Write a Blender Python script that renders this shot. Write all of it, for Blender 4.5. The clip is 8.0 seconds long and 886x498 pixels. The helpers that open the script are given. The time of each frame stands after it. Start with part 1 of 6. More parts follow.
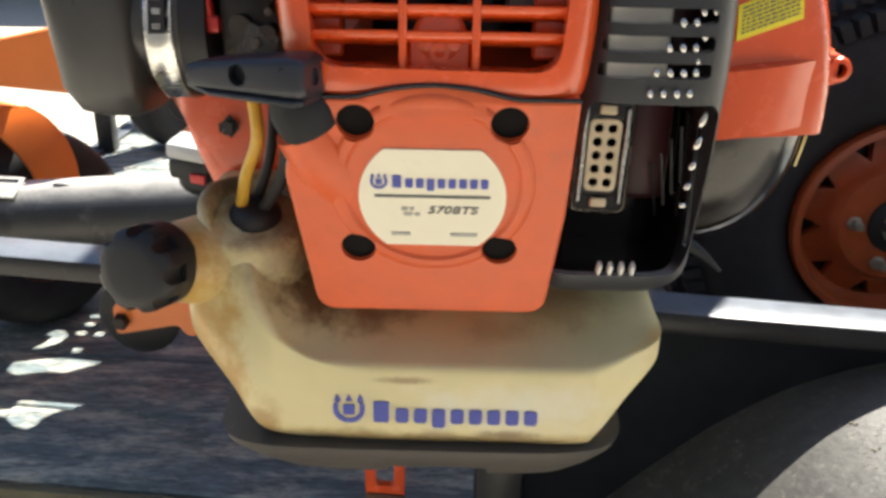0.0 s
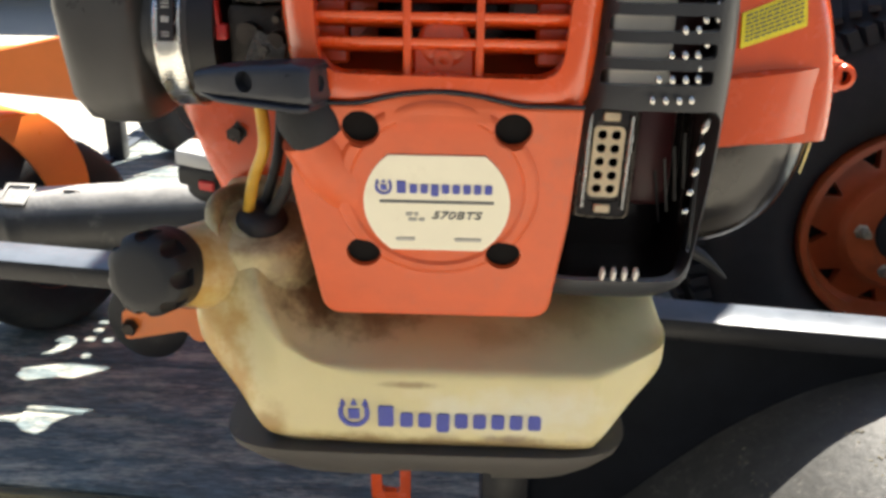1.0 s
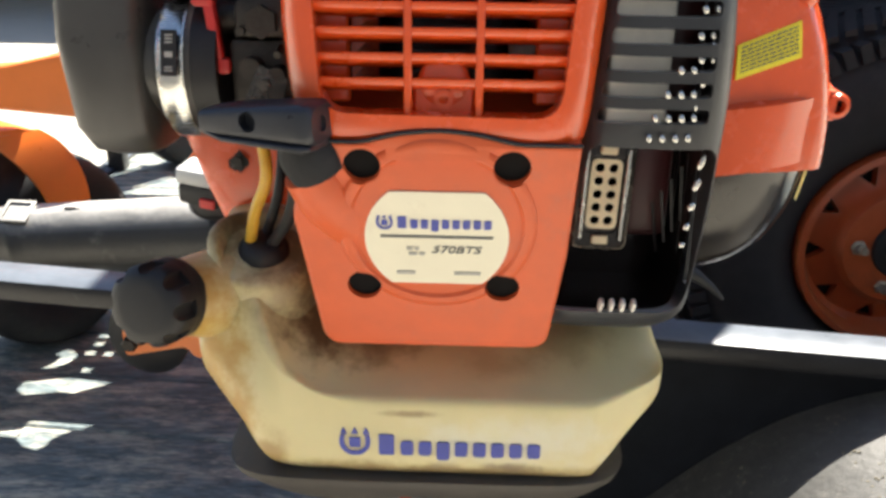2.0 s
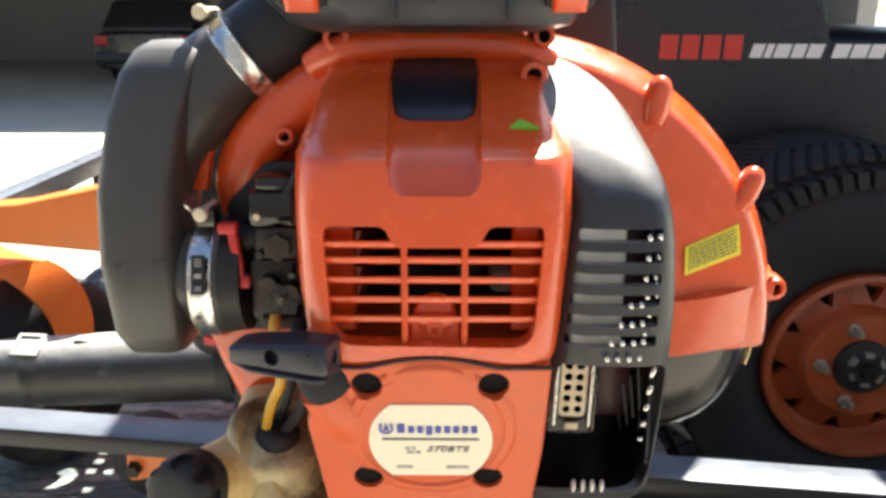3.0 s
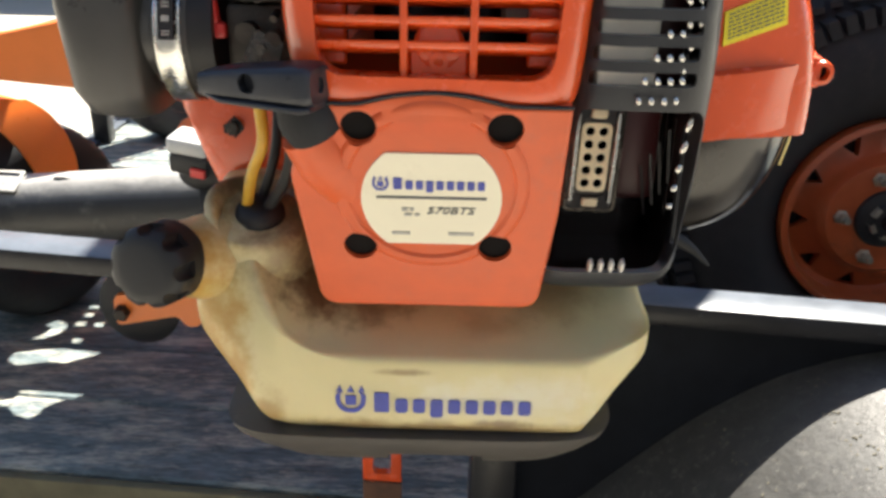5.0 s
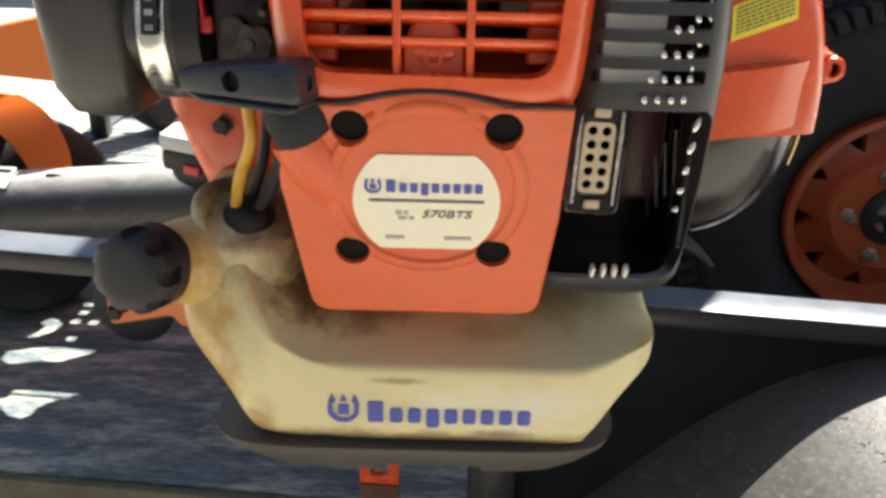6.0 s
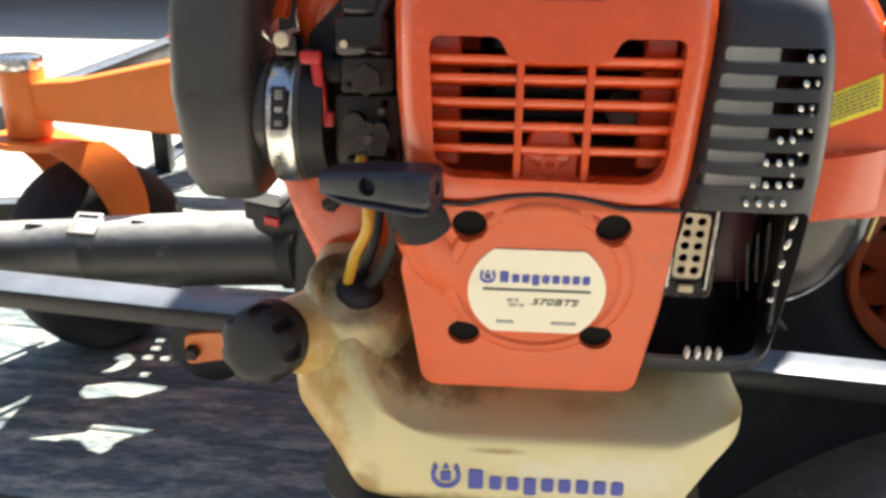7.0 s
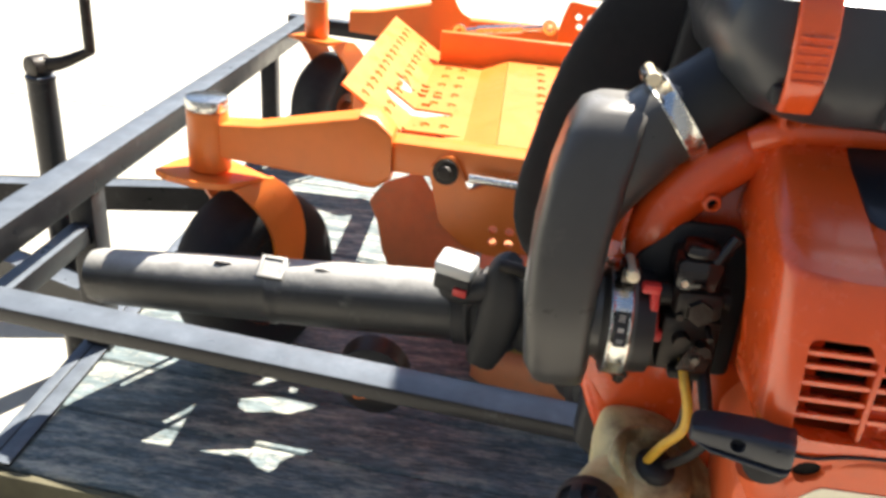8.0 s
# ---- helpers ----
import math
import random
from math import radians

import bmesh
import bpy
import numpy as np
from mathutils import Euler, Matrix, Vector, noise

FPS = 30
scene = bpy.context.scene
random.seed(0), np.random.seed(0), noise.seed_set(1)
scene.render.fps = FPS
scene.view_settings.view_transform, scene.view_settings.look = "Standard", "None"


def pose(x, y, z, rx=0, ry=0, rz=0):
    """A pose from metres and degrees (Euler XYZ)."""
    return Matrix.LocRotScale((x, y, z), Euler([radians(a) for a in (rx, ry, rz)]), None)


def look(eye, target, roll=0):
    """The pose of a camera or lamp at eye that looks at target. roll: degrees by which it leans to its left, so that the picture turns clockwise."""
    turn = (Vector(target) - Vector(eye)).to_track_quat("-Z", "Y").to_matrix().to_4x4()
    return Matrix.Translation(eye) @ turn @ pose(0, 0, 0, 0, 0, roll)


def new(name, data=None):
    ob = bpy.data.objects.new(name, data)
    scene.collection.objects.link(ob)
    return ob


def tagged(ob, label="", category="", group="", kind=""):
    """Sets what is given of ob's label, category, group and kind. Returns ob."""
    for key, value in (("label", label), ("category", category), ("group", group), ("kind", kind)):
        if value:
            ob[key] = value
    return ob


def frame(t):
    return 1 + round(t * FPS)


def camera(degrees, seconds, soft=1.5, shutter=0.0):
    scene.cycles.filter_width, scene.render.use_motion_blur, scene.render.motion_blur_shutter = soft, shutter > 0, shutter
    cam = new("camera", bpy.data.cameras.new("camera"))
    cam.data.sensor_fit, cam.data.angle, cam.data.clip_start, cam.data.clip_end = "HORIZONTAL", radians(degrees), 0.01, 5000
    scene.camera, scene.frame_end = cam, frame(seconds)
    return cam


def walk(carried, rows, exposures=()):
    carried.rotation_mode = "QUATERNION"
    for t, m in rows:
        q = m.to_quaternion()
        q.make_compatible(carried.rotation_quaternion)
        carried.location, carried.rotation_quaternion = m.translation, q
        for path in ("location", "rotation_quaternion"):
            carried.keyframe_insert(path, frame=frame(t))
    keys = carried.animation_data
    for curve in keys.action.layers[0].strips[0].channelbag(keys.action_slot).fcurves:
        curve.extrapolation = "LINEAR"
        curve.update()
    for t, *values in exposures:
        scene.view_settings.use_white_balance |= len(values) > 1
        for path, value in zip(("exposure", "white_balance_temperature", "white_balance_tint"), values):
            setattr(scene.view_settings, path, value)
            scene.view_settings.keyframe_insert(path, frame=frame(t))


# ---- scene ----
cam = camera(56.5, 8.0, soft=3.2)
PATH = [
    (0, (0.0128, 0.0496, 1.0536), (-0.0128, 1.5328, 0.4528), 0.9),
    (0.5, (0.0152, 0.0456, 1.0544), (-0.0152, 1.5344, 0.4704), 0.8),
    (1, (0.0152, 0.0456, 1.0536), (-0.0272, 1.5336, 0.4672), 0.8),
    (1.2, (0.0152, 0.0456, 1.0536), (-0.0287, 1.5336, 0.4650), 0.8),
    (2.3, (0.0138, 0.0453, 1.0951), (-0.0205, 1.5453, 0.5393), 0.7),
    (2.5, (0.0136, 0.0304, 1.1312), (-0.0048, 1.5488, 0.6272), 0.7),
    (2.7, (0.0169, 0.0126, 1.1684), (-0.0011, 1.5399, 0.6921), 0.2),
    (3, (0.0120, -0.0024, 1.1728), (-0.0032, 1.5344, 0.7272), 0.0),
    (3.2, (0.0142, -0.0073, 1.1669), (0.0024, 1.5235, 0.7015), 0.5),
    (3.5, (0.0216, -0.0056, 1.1152), (0.0224, 1.4896, 0.5440), 1.2),
    (4, (0.0224, 0.0112, 1.0592), (0.0192, 1.4680, 0.3992), 0.9),
    (4.5, (0.0128, 0.0200, 1.0640), (-0.0008, 1.4880, 0.4280), 1.2),
    (5, (0.0104, 0.0320, 1.0664), (-0.0024, 1.5064, 0.4464), 1.1),
    (5.2, (0.0101, 0.0353, 1.0672), (-0.0018, 1.5090, 0.4443), 1.1),
    (6.3, (0.0133, 0.0573, 1.0636), (-0.0017, 1.5273, 0.4320), 1.1),
    (6.5, (0.0112, 0.0584, 1.0648), (-0.0032, 1.5312, 0.4392), 0.7),
    (6.8, (-0.0083, 0.0496, 1.0833), (-0.0480, 1.5273, 0.4712), 0.5),
    (7, (-0.0264, 0.0336, 1.1080), (-0.1176, 1.5184, 0.5192), 0.7),
    (7.2, (-0.0453, 0.0066, 1.1544), (-0.1843, 1.4953, 0.5848), 0.9),
    (7.5, (-0.0816, -0.0352, 1.2264), (-0.2512, 1.4312, 0.6088), 2.3),
    (7.7, (-0.1217, -0.0487, 1.2665), (-0.2945, 1.3991, 0.6078), 2.8),
    (8, (-0.2384, -0.0040, 1.2984), (-0.3784, 1.4368, 0.6160), 4.2),
]
walk(cam, [(t, look(eye, target, roll)) for t, eye, target, roll in PATH],
     [(0.0, 2.03), (1.0, 2.04), (2.5, 2.27), (3.0, 2.36), (3.5, 2.20), (4.0, 2.05), (5.0, 2.07), (6.5, 2.02), (7.0, 2.17), (7.5, 2.19), (8.0, 1.98)])

# ---- light ----
UNIT = 0.8          # metres to one unit of the plan below
YAW = -4.8          # the trailer's turn in plan, degrees
PLACE = pose(-1.186, 1.186, 0, 0, 0, YAW)    # trailer's front corner on the near side, plan units
SUN = (0.37, 0.62, 1.0)

world = bpy.data.worlds.new("world")
scene.world = world
world.use_nodes = True
_nt = world.node_tree
_sky = _nt.nodes.new("ShaderNodeTexSky")
_sky.sky_type = "NISHITA"
_sky.sun_disc = False
_sky.sun_elevation = math.asin(Vector(SUN).normalized().z)
_sky.sun_rotation = math.atan2(SUN[0], SUN[1])
_nt.links.new(_sky.outputs[0], _nt.nodes["Background"].inputs[0])
_nt.nodes["Background"].inputs[1].default_value = 0.05
_sun = bpy.data.lights.new("sun", "SUN")
_sun.energy, _sun.angle, _sun.color = 5.0, radians(0.5), (1.0, 0.935, 0.83)
_s = new("sun", _sun)
_s.matrix_world = look((8 * SUN[0], 8 * SUN[1], 8 * SUN[2]), (0, 0, 0))


# ---- materials ----
def material(name, color, rough=0.5, metal=0.0, vary=0.12, scale=30.0, bump=0.0, bscale=200.0, dirt=None, dirt_amount=0.0,
             dirt_scale=9.0, coat=0.0, spec=0.5, rough_vary=0.1, alpha_sub=0.0, stretch=(1, 1, 1), dust=None, dust_amount=0.0):
    """A procedural surface: base colour with fine and coarse variation, dirt in patches, uneven gloss and a fine relief."""
    m = bpy.data.materials.new(name)
    m.use_nodes = True
    nt = m.node_tree
    p = nt.nodes["Principled BSDF"]
    tc = nt.nodes.new("ShaderNodeTexCoord")
    mp = nt.nodes.new("ShaderNodeMapping")
    mp.inputs["Scale"].default_value = stretch
    nt.links.new(tc.outputs["Object"], mp.inputs["Vector"])

    def noise_node(sc, detail, rough_=0.6):
        n = nt.nodes.new("ShaderNodeTexNoise")
        n.inputs["Scale"].default_value, n.inputs["Detail"].default_value, n.inputs["Roughness"].default_value = sc, detail, rough_
        nt.links.new(mp.outputs[0], n.inputs["Vector"])
        return n

    def mix(fac, a, b, kind="MIX"):
        x = nt.nodes.new("ShaderNodeMix")
        x.data_type, x.blend_type = "RGBA", kind
        for k, val in ((0, fac), (6, a), (7, b)):
            if hasattr(val, "is_output"):
                nt.links.new(val, x.inputs[k])
            else:
                x.inputs[k].default_value = val if k == 0 else (*val, 1)
        return x.outputs[2]

    def ramp(src, lo, hi, a=0.0, b=1.0):
        r = nt.nodes.new("ShaderNodeMapRange")
        for k, val in zip((1, 2, 3, 4), (lo, hi, a, b)):
            r.inputs[k].default_value = val
        nt.links.new(src, r.inputs[0])
        return r.outputs[0]

    fine, coarse = noise_node(scale, 6), noise_node(scale * 0.13, 3)
    dark = tuple(c * (1 - vary) for c in color)
    lite = tuple(min(1, c * (1 + vary)) for c in color)
    col = mix(ramp(fine.outputs[0], 0.3, 0.7), dark, lite)
    col = mix(ramp(coarse.outputs[0], 0.35, 0.7, 0, 0.5), col, tuple(c * (1 - 1.5 * vary) for c in color))
    if dirt:
        d = noise_node(dirt_scale, 8, 0.7)
        d2 = noise_node(dirt_scale * 7, 5, 0.7)
        both = nt.nodes.new("ShaderNodeMath")
        both.operation = "MULTIPLY_ADD"
        nt.links.new(d2.outputs[0], both.inputs[0])
        both.inputs[1].default_value = 0.5
        nt.links.new(d.outputs[0], both.inputs[2])
        col = mix(ramp(both.outputs[0], 0.95 - 0.35 * dirt_amount, 1.1 - 0.25 * dirt_amount, 0, min(1, 0.35 + dirt_amount)), col, dirt)
    if dust:                                     # settled on faces that look up
        ge = nt.nodes.new("ShaderNodeNewGeometry")
        sx = nt.nodes.new("ShaderNodeSeparateXYZ")
        nt.links.new(ge.outputs["Normal"], sx.inputs[0])
        dn = noise_node(scale * 0.8, 7, 0.7)
        ml = nt.nodes.new("ShaderNodeMath")
        ml.operation = "MULTIPLY"
        nt.links.new(ramp(sx.outputs["Z"], 0.45, 0.95), ml.inputs[0])
        nt.links.new(ramp(dn.outputs[0], 0.25, 0.65, dust_amount * 0.55, dust_amount), ml.inputs[1])
        col = mix(ml.outputs[0], col, dust)
    nt.links.new(col, p.inputs["Base Color"])
    nt.links.new(ramp(fine.outputs[0], 0.25, 0.75, max(0.02, rough - rough_vary), min(1, rough + rough_vary)), p.inputs["Roughness"])
    p.inputs["Metallic"].default_value = metal
    p.inputs["Specular IOR Level"].default_value = spec
    p.inputs["Coat Weight"].default_value = coat
    p.inputs["Coat Roughness"].default_value = 0.10
    if alpha_sub:
        p.inputs["Subsurface Weight"].default_value = alpha_sub
        p.inputs["Subsurface Radius"].default_value = (0.02, 0.014, 0.007)
        p.inputs["Subsurface Scale"].default_value = 1.0
    if bump:
        b = nt.nodes.new("ShaderNodeBump")
        b.inputs["Strength"].default_value, b.inputs["Distance"].default_value = bump, 0.002
        nt.links.new(noise_node(bscale, 5).outputs[0], b.inputs["Height"])
        nt.links.new(b.outputs[0], p.inputs["Normal"])
    return m


ORANGE = material("blower orange plastic", (0.70, 0.083, 0.013), 0.24, coat=0.45, vary=0.07, scale=60, bump=0.06, bscale=500, dirt=(0.30, 0.07, 0.035), dirt_amount=0.12, dirt_scale=14)
ORANGE_DULL = material("faded orange plastic", (0.65, 0.108, 0.028), 0.40, vary=0.08, scale=60, bump=0.08, bscale=600, dirt=(0.40, 0.12, 0.07), dirt_amount=0.2, dirt_scale=12)
TANK = material("stained milky fuel tank plastic", (0.66, 0.57, 0.30), 0.36, vary=0.06, scale=20, bump=0.05, bscale=400, dirt=(0.34, 0.20, 0.08), dirt_amount=0.2, dirt_scale=12, alpha_sub=0.3)


def stain(m, spots):
    """Adds oily stains with soft, ragged edges: place and size in plan units, colour, strength."""
    nt = m.node_tree
    p = nt.nodes["Principled BSDF"]
    src = p.inputs["Base Color"].links[0].from_socket
    tc = nt.nodes.new("ShaderNodeTexCoord")
    ns = nt.nodes.new("ShaderNodeTexNoise")
    ns.inputs["Scale"].default_value, ns.inputs["Detail"].default_value, ns.inputs["Roughness"].default_value = 45, 6, 0.65
    nt.links.new(tc.outputs["Object"], ns.inputs["Vector"])
    for at, size, colour, strength in spots:
        mp = nt.nodes.new("ShaderNodeMapping")
        mp.vector_type = "TEXTURE"
        mp.inputs["Location"].default_value = Vector(at) * UNIT
        mp.inputs["Scale"].default_value = Vector(size) * UNIT
        nt.links.new(tc.outputs["Object"], mp.inputs["Vector"])
        ln = nt.nodes.new("ShaderNodeVectorMath")
        ln.operation = "LENGTH"
        nt.links.new(mp.outputs[0], ln.inputs[0])
        ad = nt.nodes.new("ShaderNodeMath")
        ad.operation = "MULTIPLY_ADD"
        nt.links.new(ns.outputs[0], ad.inputs[0])
        ad.inputs[1].default_value = 1.7
        nt.links.new(ln.outputs["Value"], ad.inputs[2])
        r = nt.nodes.new("ShaderNodeMapRange")
        r.interpolation_type = "SMOOTHSTEP"
        for k, val in zip((1, 2, 3, 4), (1.0, 1.85, strength, 0.0)):
            r.inputs[k].default_value = val
        nt.links.new(ad.outputs[0], r.inputs[0])
        x = nt.nodes.new("ShaderNodeMix")
        x.data_type = "RGBA"
        nt.links.new(r.outputs[0], x.inputs[0])
        nt.links.new(src, x.inputs[6])
        x.inputs[7].default_value = (*colour, 1)
        src = x.outputs[2]
    nt.links.new(src, p.inputs["Base Color"])


stain(TANK, [((-0.112, 0.628, 1.072), (0.045, 0.05, 0.042), (0.22, 0.15, 0.075), 0.7), ((-0.085, 0.71, 1.085), (0.07, 0.08, 0.06), (0.20, 0.12, 0.05), 0.9), ((-0.02, 0.68, 1.035), (0.17, 0.065, 0.035), (0.42, 0.32, 0.15), 0.2), ((-0.088, 0.650, 1.055), (0.045, 0.06, 0.055), (0.095, 0.05, 0.018), 0.95), ((-0.065, 0.650, 1.024), (0.065, 0.035, 0.022), (0.12, 0.07, 0.026), 0.75),
             ((0.10, 0.66, 1.03), (0.05, 0.04, 0.025), (0.33, 0.22, 0.10), 0.5), ((0.05, 0.625, 1.022), (0.05, 0.025, 0.012), (0.24, 0.15, 0.06), 0.35), ((-0.165, 0.68, 1.125), (0.07, 0.07, 0.035), (0.11, 0.06, 0.022), 0.9),
             ((-0.110, 0.665, 1.10), (0.06, 0.06, 0.035), (0.17, 0.105, 0.045), 0.85), ((-0.20, 0.61, 1.085), (0.06, 0.06, 0.05), (0.42, 0.24, 0.06), 0.85), ((-0.182, 0.61, 1.03), (0.034, 0.05, 0.10), (0.46, 0.27, 0.05), 0.9),
             ((-0.155, 0.605, 0.985), (0.024, 0.04, 0.09), (0.42, 0.24, 0.045), 0.9), ((-0.13, 0.60, 0.955), (0.02, 0.03, 0.03), (0.30, 0.16, 0.04), 0.7), ((0.02, 0.60, 0.942), (0.20, 0.03, 0.013), (0.24, 0.145, 0.05), 0.8),
             ((0.06, 0.60, 0.972), (0.11, 0.02, 0.03), (0.72, 0.70, 0.60), 0.55), ((-0.02, 0.60, 0.995), (0.03, 0.02, 0.004), (0.22, 0.12, 0.05), 0.7), ((0.06, 0.60, 0.949), (0.035, 0.02, 0.006), (0.16, 0.09, 0.04), 0.7), ((0.175, 0.63, 1.0), (0.025, 0.05, 0.06), (0.55, 0.44, 0.19), 0.6)])

GREY = material("dark grey plastic", (0.023, 0.024, 0.027), 0.38, vary=0.12, scale=80, bump=0.08, bscale=700, dirt=(0.08, 0.078, 0.072), dirt_amount=0.15, dust=(0.42, 0.41, 0.39), dust_amount=0.65)
GREY_BOX = material("dark grey filter box plastic", (0.029, 0.031, 0.036), 0.36, vary=0.1, scale=70, bump=0.06, bscale=600, dirt=(0.09, 0.085, 0.08), dirt_amount=0.1)
GREY_DUCT = material("grey rubber duct", (0.052, 0.049, 0.045), 0.34, vary=0.12, scale=50, bump=0.08, bscale=500, dirt=(0.11, 0.095, 0.08), dirt_amount=0.15, dust=(0.40, 0.39, 0.37), dust_amount=0.4)
GREY_DOME = material("smoked grey plastic", (0.020, 0.016, 0.012), 0.16, vary=0.4, scale=18, bump=0.05, dirt=(0.06, 0.05, 0.036), dirt_amount=0.35)
TRAY = material("grey brown tray plastic", (0.058, 0.050, 0.041), 0.55, vary=0.15, scale=40, bump=0.15, dirt=(0.15, 0.115, 0.07), dirt_amount=0.35)
BLACK = material("black rubber", (0.017, 0.017, 0.018), 0.52, vary=0.25, scale=60, bump=0.12, bscale=500, dirt=(0.06, 0.053, 0.046), dirt_amount=0.2, spec=0.4)
HANDLE = material("blue-black moulded rubber", (0.024, 0.026, 0.033), 0.36, vary=0.2, scale=50, bump=0.08, bscale=500, dirt=(0.07, 0.062, 0.055), dirt_amount=0.25)
GLOSS_BLACK = material("glossy black heat shield", (0.012, 0.009, 0.009), 0.16, vary=0.3, scale=40, bump=0.03, dirt=(0.05, 0.03, 0.025), dirt_amount=0.1)
CARB = material("dirty cast metal", (0.040, 0.033, 0.027), 0.42, 0.5, vary=0.45, scale=70, bump=0.4, bscale=300, dirt=(0.012, 0.009, 0.007), dirt_amount=0.8, dirt_scale=20)
STEEL = material("bright steel band", (0.66, 0.65, 0.61), 0.24, 1.0, vary=0.08, scale=120, bump=0.05, stretch=(1, 8, 1))
PLATE = material("pale muffler plate", (0.74, 0.64, 0.44), 0.4, 0.1, vary=0.15, scale=80, bump=0.1)
MUFFLER = material("beige muffler steel", (0.86, 0.80, 0.68), 0.45, 0.0, vary=0.15, scale=60, bump=0.1, dirt=(0.16, 0.11, 0.07), dirt_amount=0.2)
DARK_STEEL = material("dark pressed steel", (0.10, 0.09, 0.08), 0.25, 0.85, vary=0.35, scale=70, bump=0.15, dirt=(0.02, 0.014, 0.01), dirt_amount=0.4)
RED = material("red plastic", (0.55, 0.03, 0.025), 0.4, vary=0.1, scale=60)
YELLOW_HOSE = material("yellow fuel hose", (0.62, 0.36, 0.035), 0.35, vary=0.15, scale=80, dirt=(0.25, 0.14, 0.03), dirt_amount=0.3)
LABEL = material("cream label", (0.82, 0.76, 0.58), 0.4, vary=0.03, scale=60, dirt=(0.55, 0.46, 0.32), dirt_amount=0.1)
YELLOW = material("yellow warning label", (0.83, 0.68, 0.03), 0.42, vary=0.05, scale=60, dirt=(0.5, 0.38, 0.05), dirt_amount=0.15)
BLUE_INK = material("blue print", (0.06, 0.075, 0.36), 0.5, vary=0.15, scale=150)
GREY_INK = material("grey print", (0.10, 0.10, 0.10), 0.5, vary=0.1, scale=150)
PALE_INK = material("worn grey print", (0.42, 0.40, 0.35), 0.5, vary=0.2, scale=150)
GREEN = material("green sticker", (0.22, 0.55, 0.03), 0.45, vary=0.15, scale=100)
WHITE_INK = material("white print", (0.75, 0.75, 0.73), 0.45, vary=0.05)
RED_INK = material("red print", (0.60, 0.045, 0.03), 0.45, vary=0.08)
PAINT_BLACK = material("dusty black trailer paint", (0.016, 0.016, 0.018), 0.34, vary=0.3, scale=25, bump=0.12, bscale=250, dirt=(0.08, 0.082, 0.086), dirt_amount=0.34, dirt_scale=20, dust=(0.20, 0.23, 0.27), dust_amount=0.6, spec=0.3)
FENDER_PAINT = material("dusty black fender paint", (0.006, 0.006, 0.008), 0.50, vary=0.4, scale=60, bump=0.4, bscale=160, dirt=(0.20, 0.19, 0.165), dirt_amount=0.42, dirt_scale=85, dust=(0.16, 0.157, 0.145), dust_amount=0.66, spec=0.55)
FRAME_PAINT = material("dusty grey-brown frame paint", (0.135, 0.122, 0.078), 0.75, vary=0.25, scale=25, bump=0.2, bscale=200, dirt=(0.05, 0.045, 0.035), dirt_amount=0.2, dirt_scale=12, spec=0.2)
WOOD = material("weathered dark deck board", (0.145, 0.185, 0.195), 0.55, vary=0.55, scale=30, bump=0.7, bscale=60, dirt=(0.48, 0.46, 0.38), dirt_amount=0.66, dirt_scale=8, stretch=(1, 4, 4), spec=0.3)
MOWER = material("mower orange paint", (0.80, 0.195, 0.030), 0.35, vary=0.06, scale=25, bump=0.04, dirt=(0.45, 0.16, 0.07), dirt_amount=0.15)
MOWER_DECK = material("dusty mower deck paint", (0.62, 0.22, 0.09), 0.55, vary=0.12, scale=25, bump=0.1, dirt=(0.36, 0.22, 0.13), dirt_amount=0.45)
RIM = material("wheel orange paint", (0.36, 0.08, 0.024), 0.36, vary=0.14, scale=30, dirt=(0.12, 0.05, 0.028), dirt_amount=0.4)
SHEET_BLACK = material("black sheet steel paint", (0.012, 0.0135, 0.017), 0.6, vary=0.3, scale=25, bump=0.1, bscale=250, dirt=(0.022, 0.022, 0.025), dirt_amount=0.2, dirt_scale=14, spec=0.08)
TYRE = material("tyre rubber", (0.024, 0.024, 0.026), 0.7, vary=0.3, scale=50, bump=0.25, bscale=300, dirt=(0.05, 0.046, 0.04), dirt_amount=0.3, spec=0.25)
ZINC = material("tarnished zinc", (0.34, 0.32, 0.25), 0.4, 0.5, vary=0.3, scale=90, dirt=(0.10, 0.085, 0.06), dirt_amount=0.4)
RUST = material("rusty brown steel", (0.11, 0.05, 0.028), 0.8, vary=0.35, scale=60, bump=0.3)
# near-black fill that puts the darkness of holes into the colour
HOLE_FILL = material("near-black hole fill", (0.010, 0.009, 0.009), 0.8, vary=0.3, spec=0.1)
BODY = material("black mower body plastic", (0.015, 0.017, 0.022), 0.33, vary=0.2, scale=30, bump=0.06, dirt=(0.03, 0.03, 0.032), dirt_amount=0.15)
TUBE = material("dusty black blower tube", (0.020, 0.020, 0.020), 0.42, vary=0.35, scale=28, bump=0.7, bscale=45, dirt=(0.15, 0.14, 0.12), dirt_amount=0.25, dirt_scale=14, dust=(0.50, 0.49, 0.46), dust_amount=0.85)
FABRIC = material("black webbing", (0.012, 0.012, 0.013), 0.85, vary=0.3, scale=120, bump=0.5, bscale=900)
CONCRETE = material("light concrete", (0.41, 0.385, 0.325), 0.85, vary=0.08, scale=18, bump=0.25, bscale=120, dirt=(0.34, 0.31, 0.26), dirt_amount=0.3, dirt_scale=1.2)
ASPHALT = material("grey asphalt", (0.055, 0.054, 0.052), 0.9, vary=0.3, scale=90, bump=0.5, bscale=200)
WALL = material("grey building wall", (0.28, 0.275, 0.265), 0.8, vary=0.1, scale=8, bump=0.1)
DARK_CAR = material("dark vehicle paint", (0.012, 0.012, 0.014), 0.25, vary=0.1, scale=5, coat=0.5)
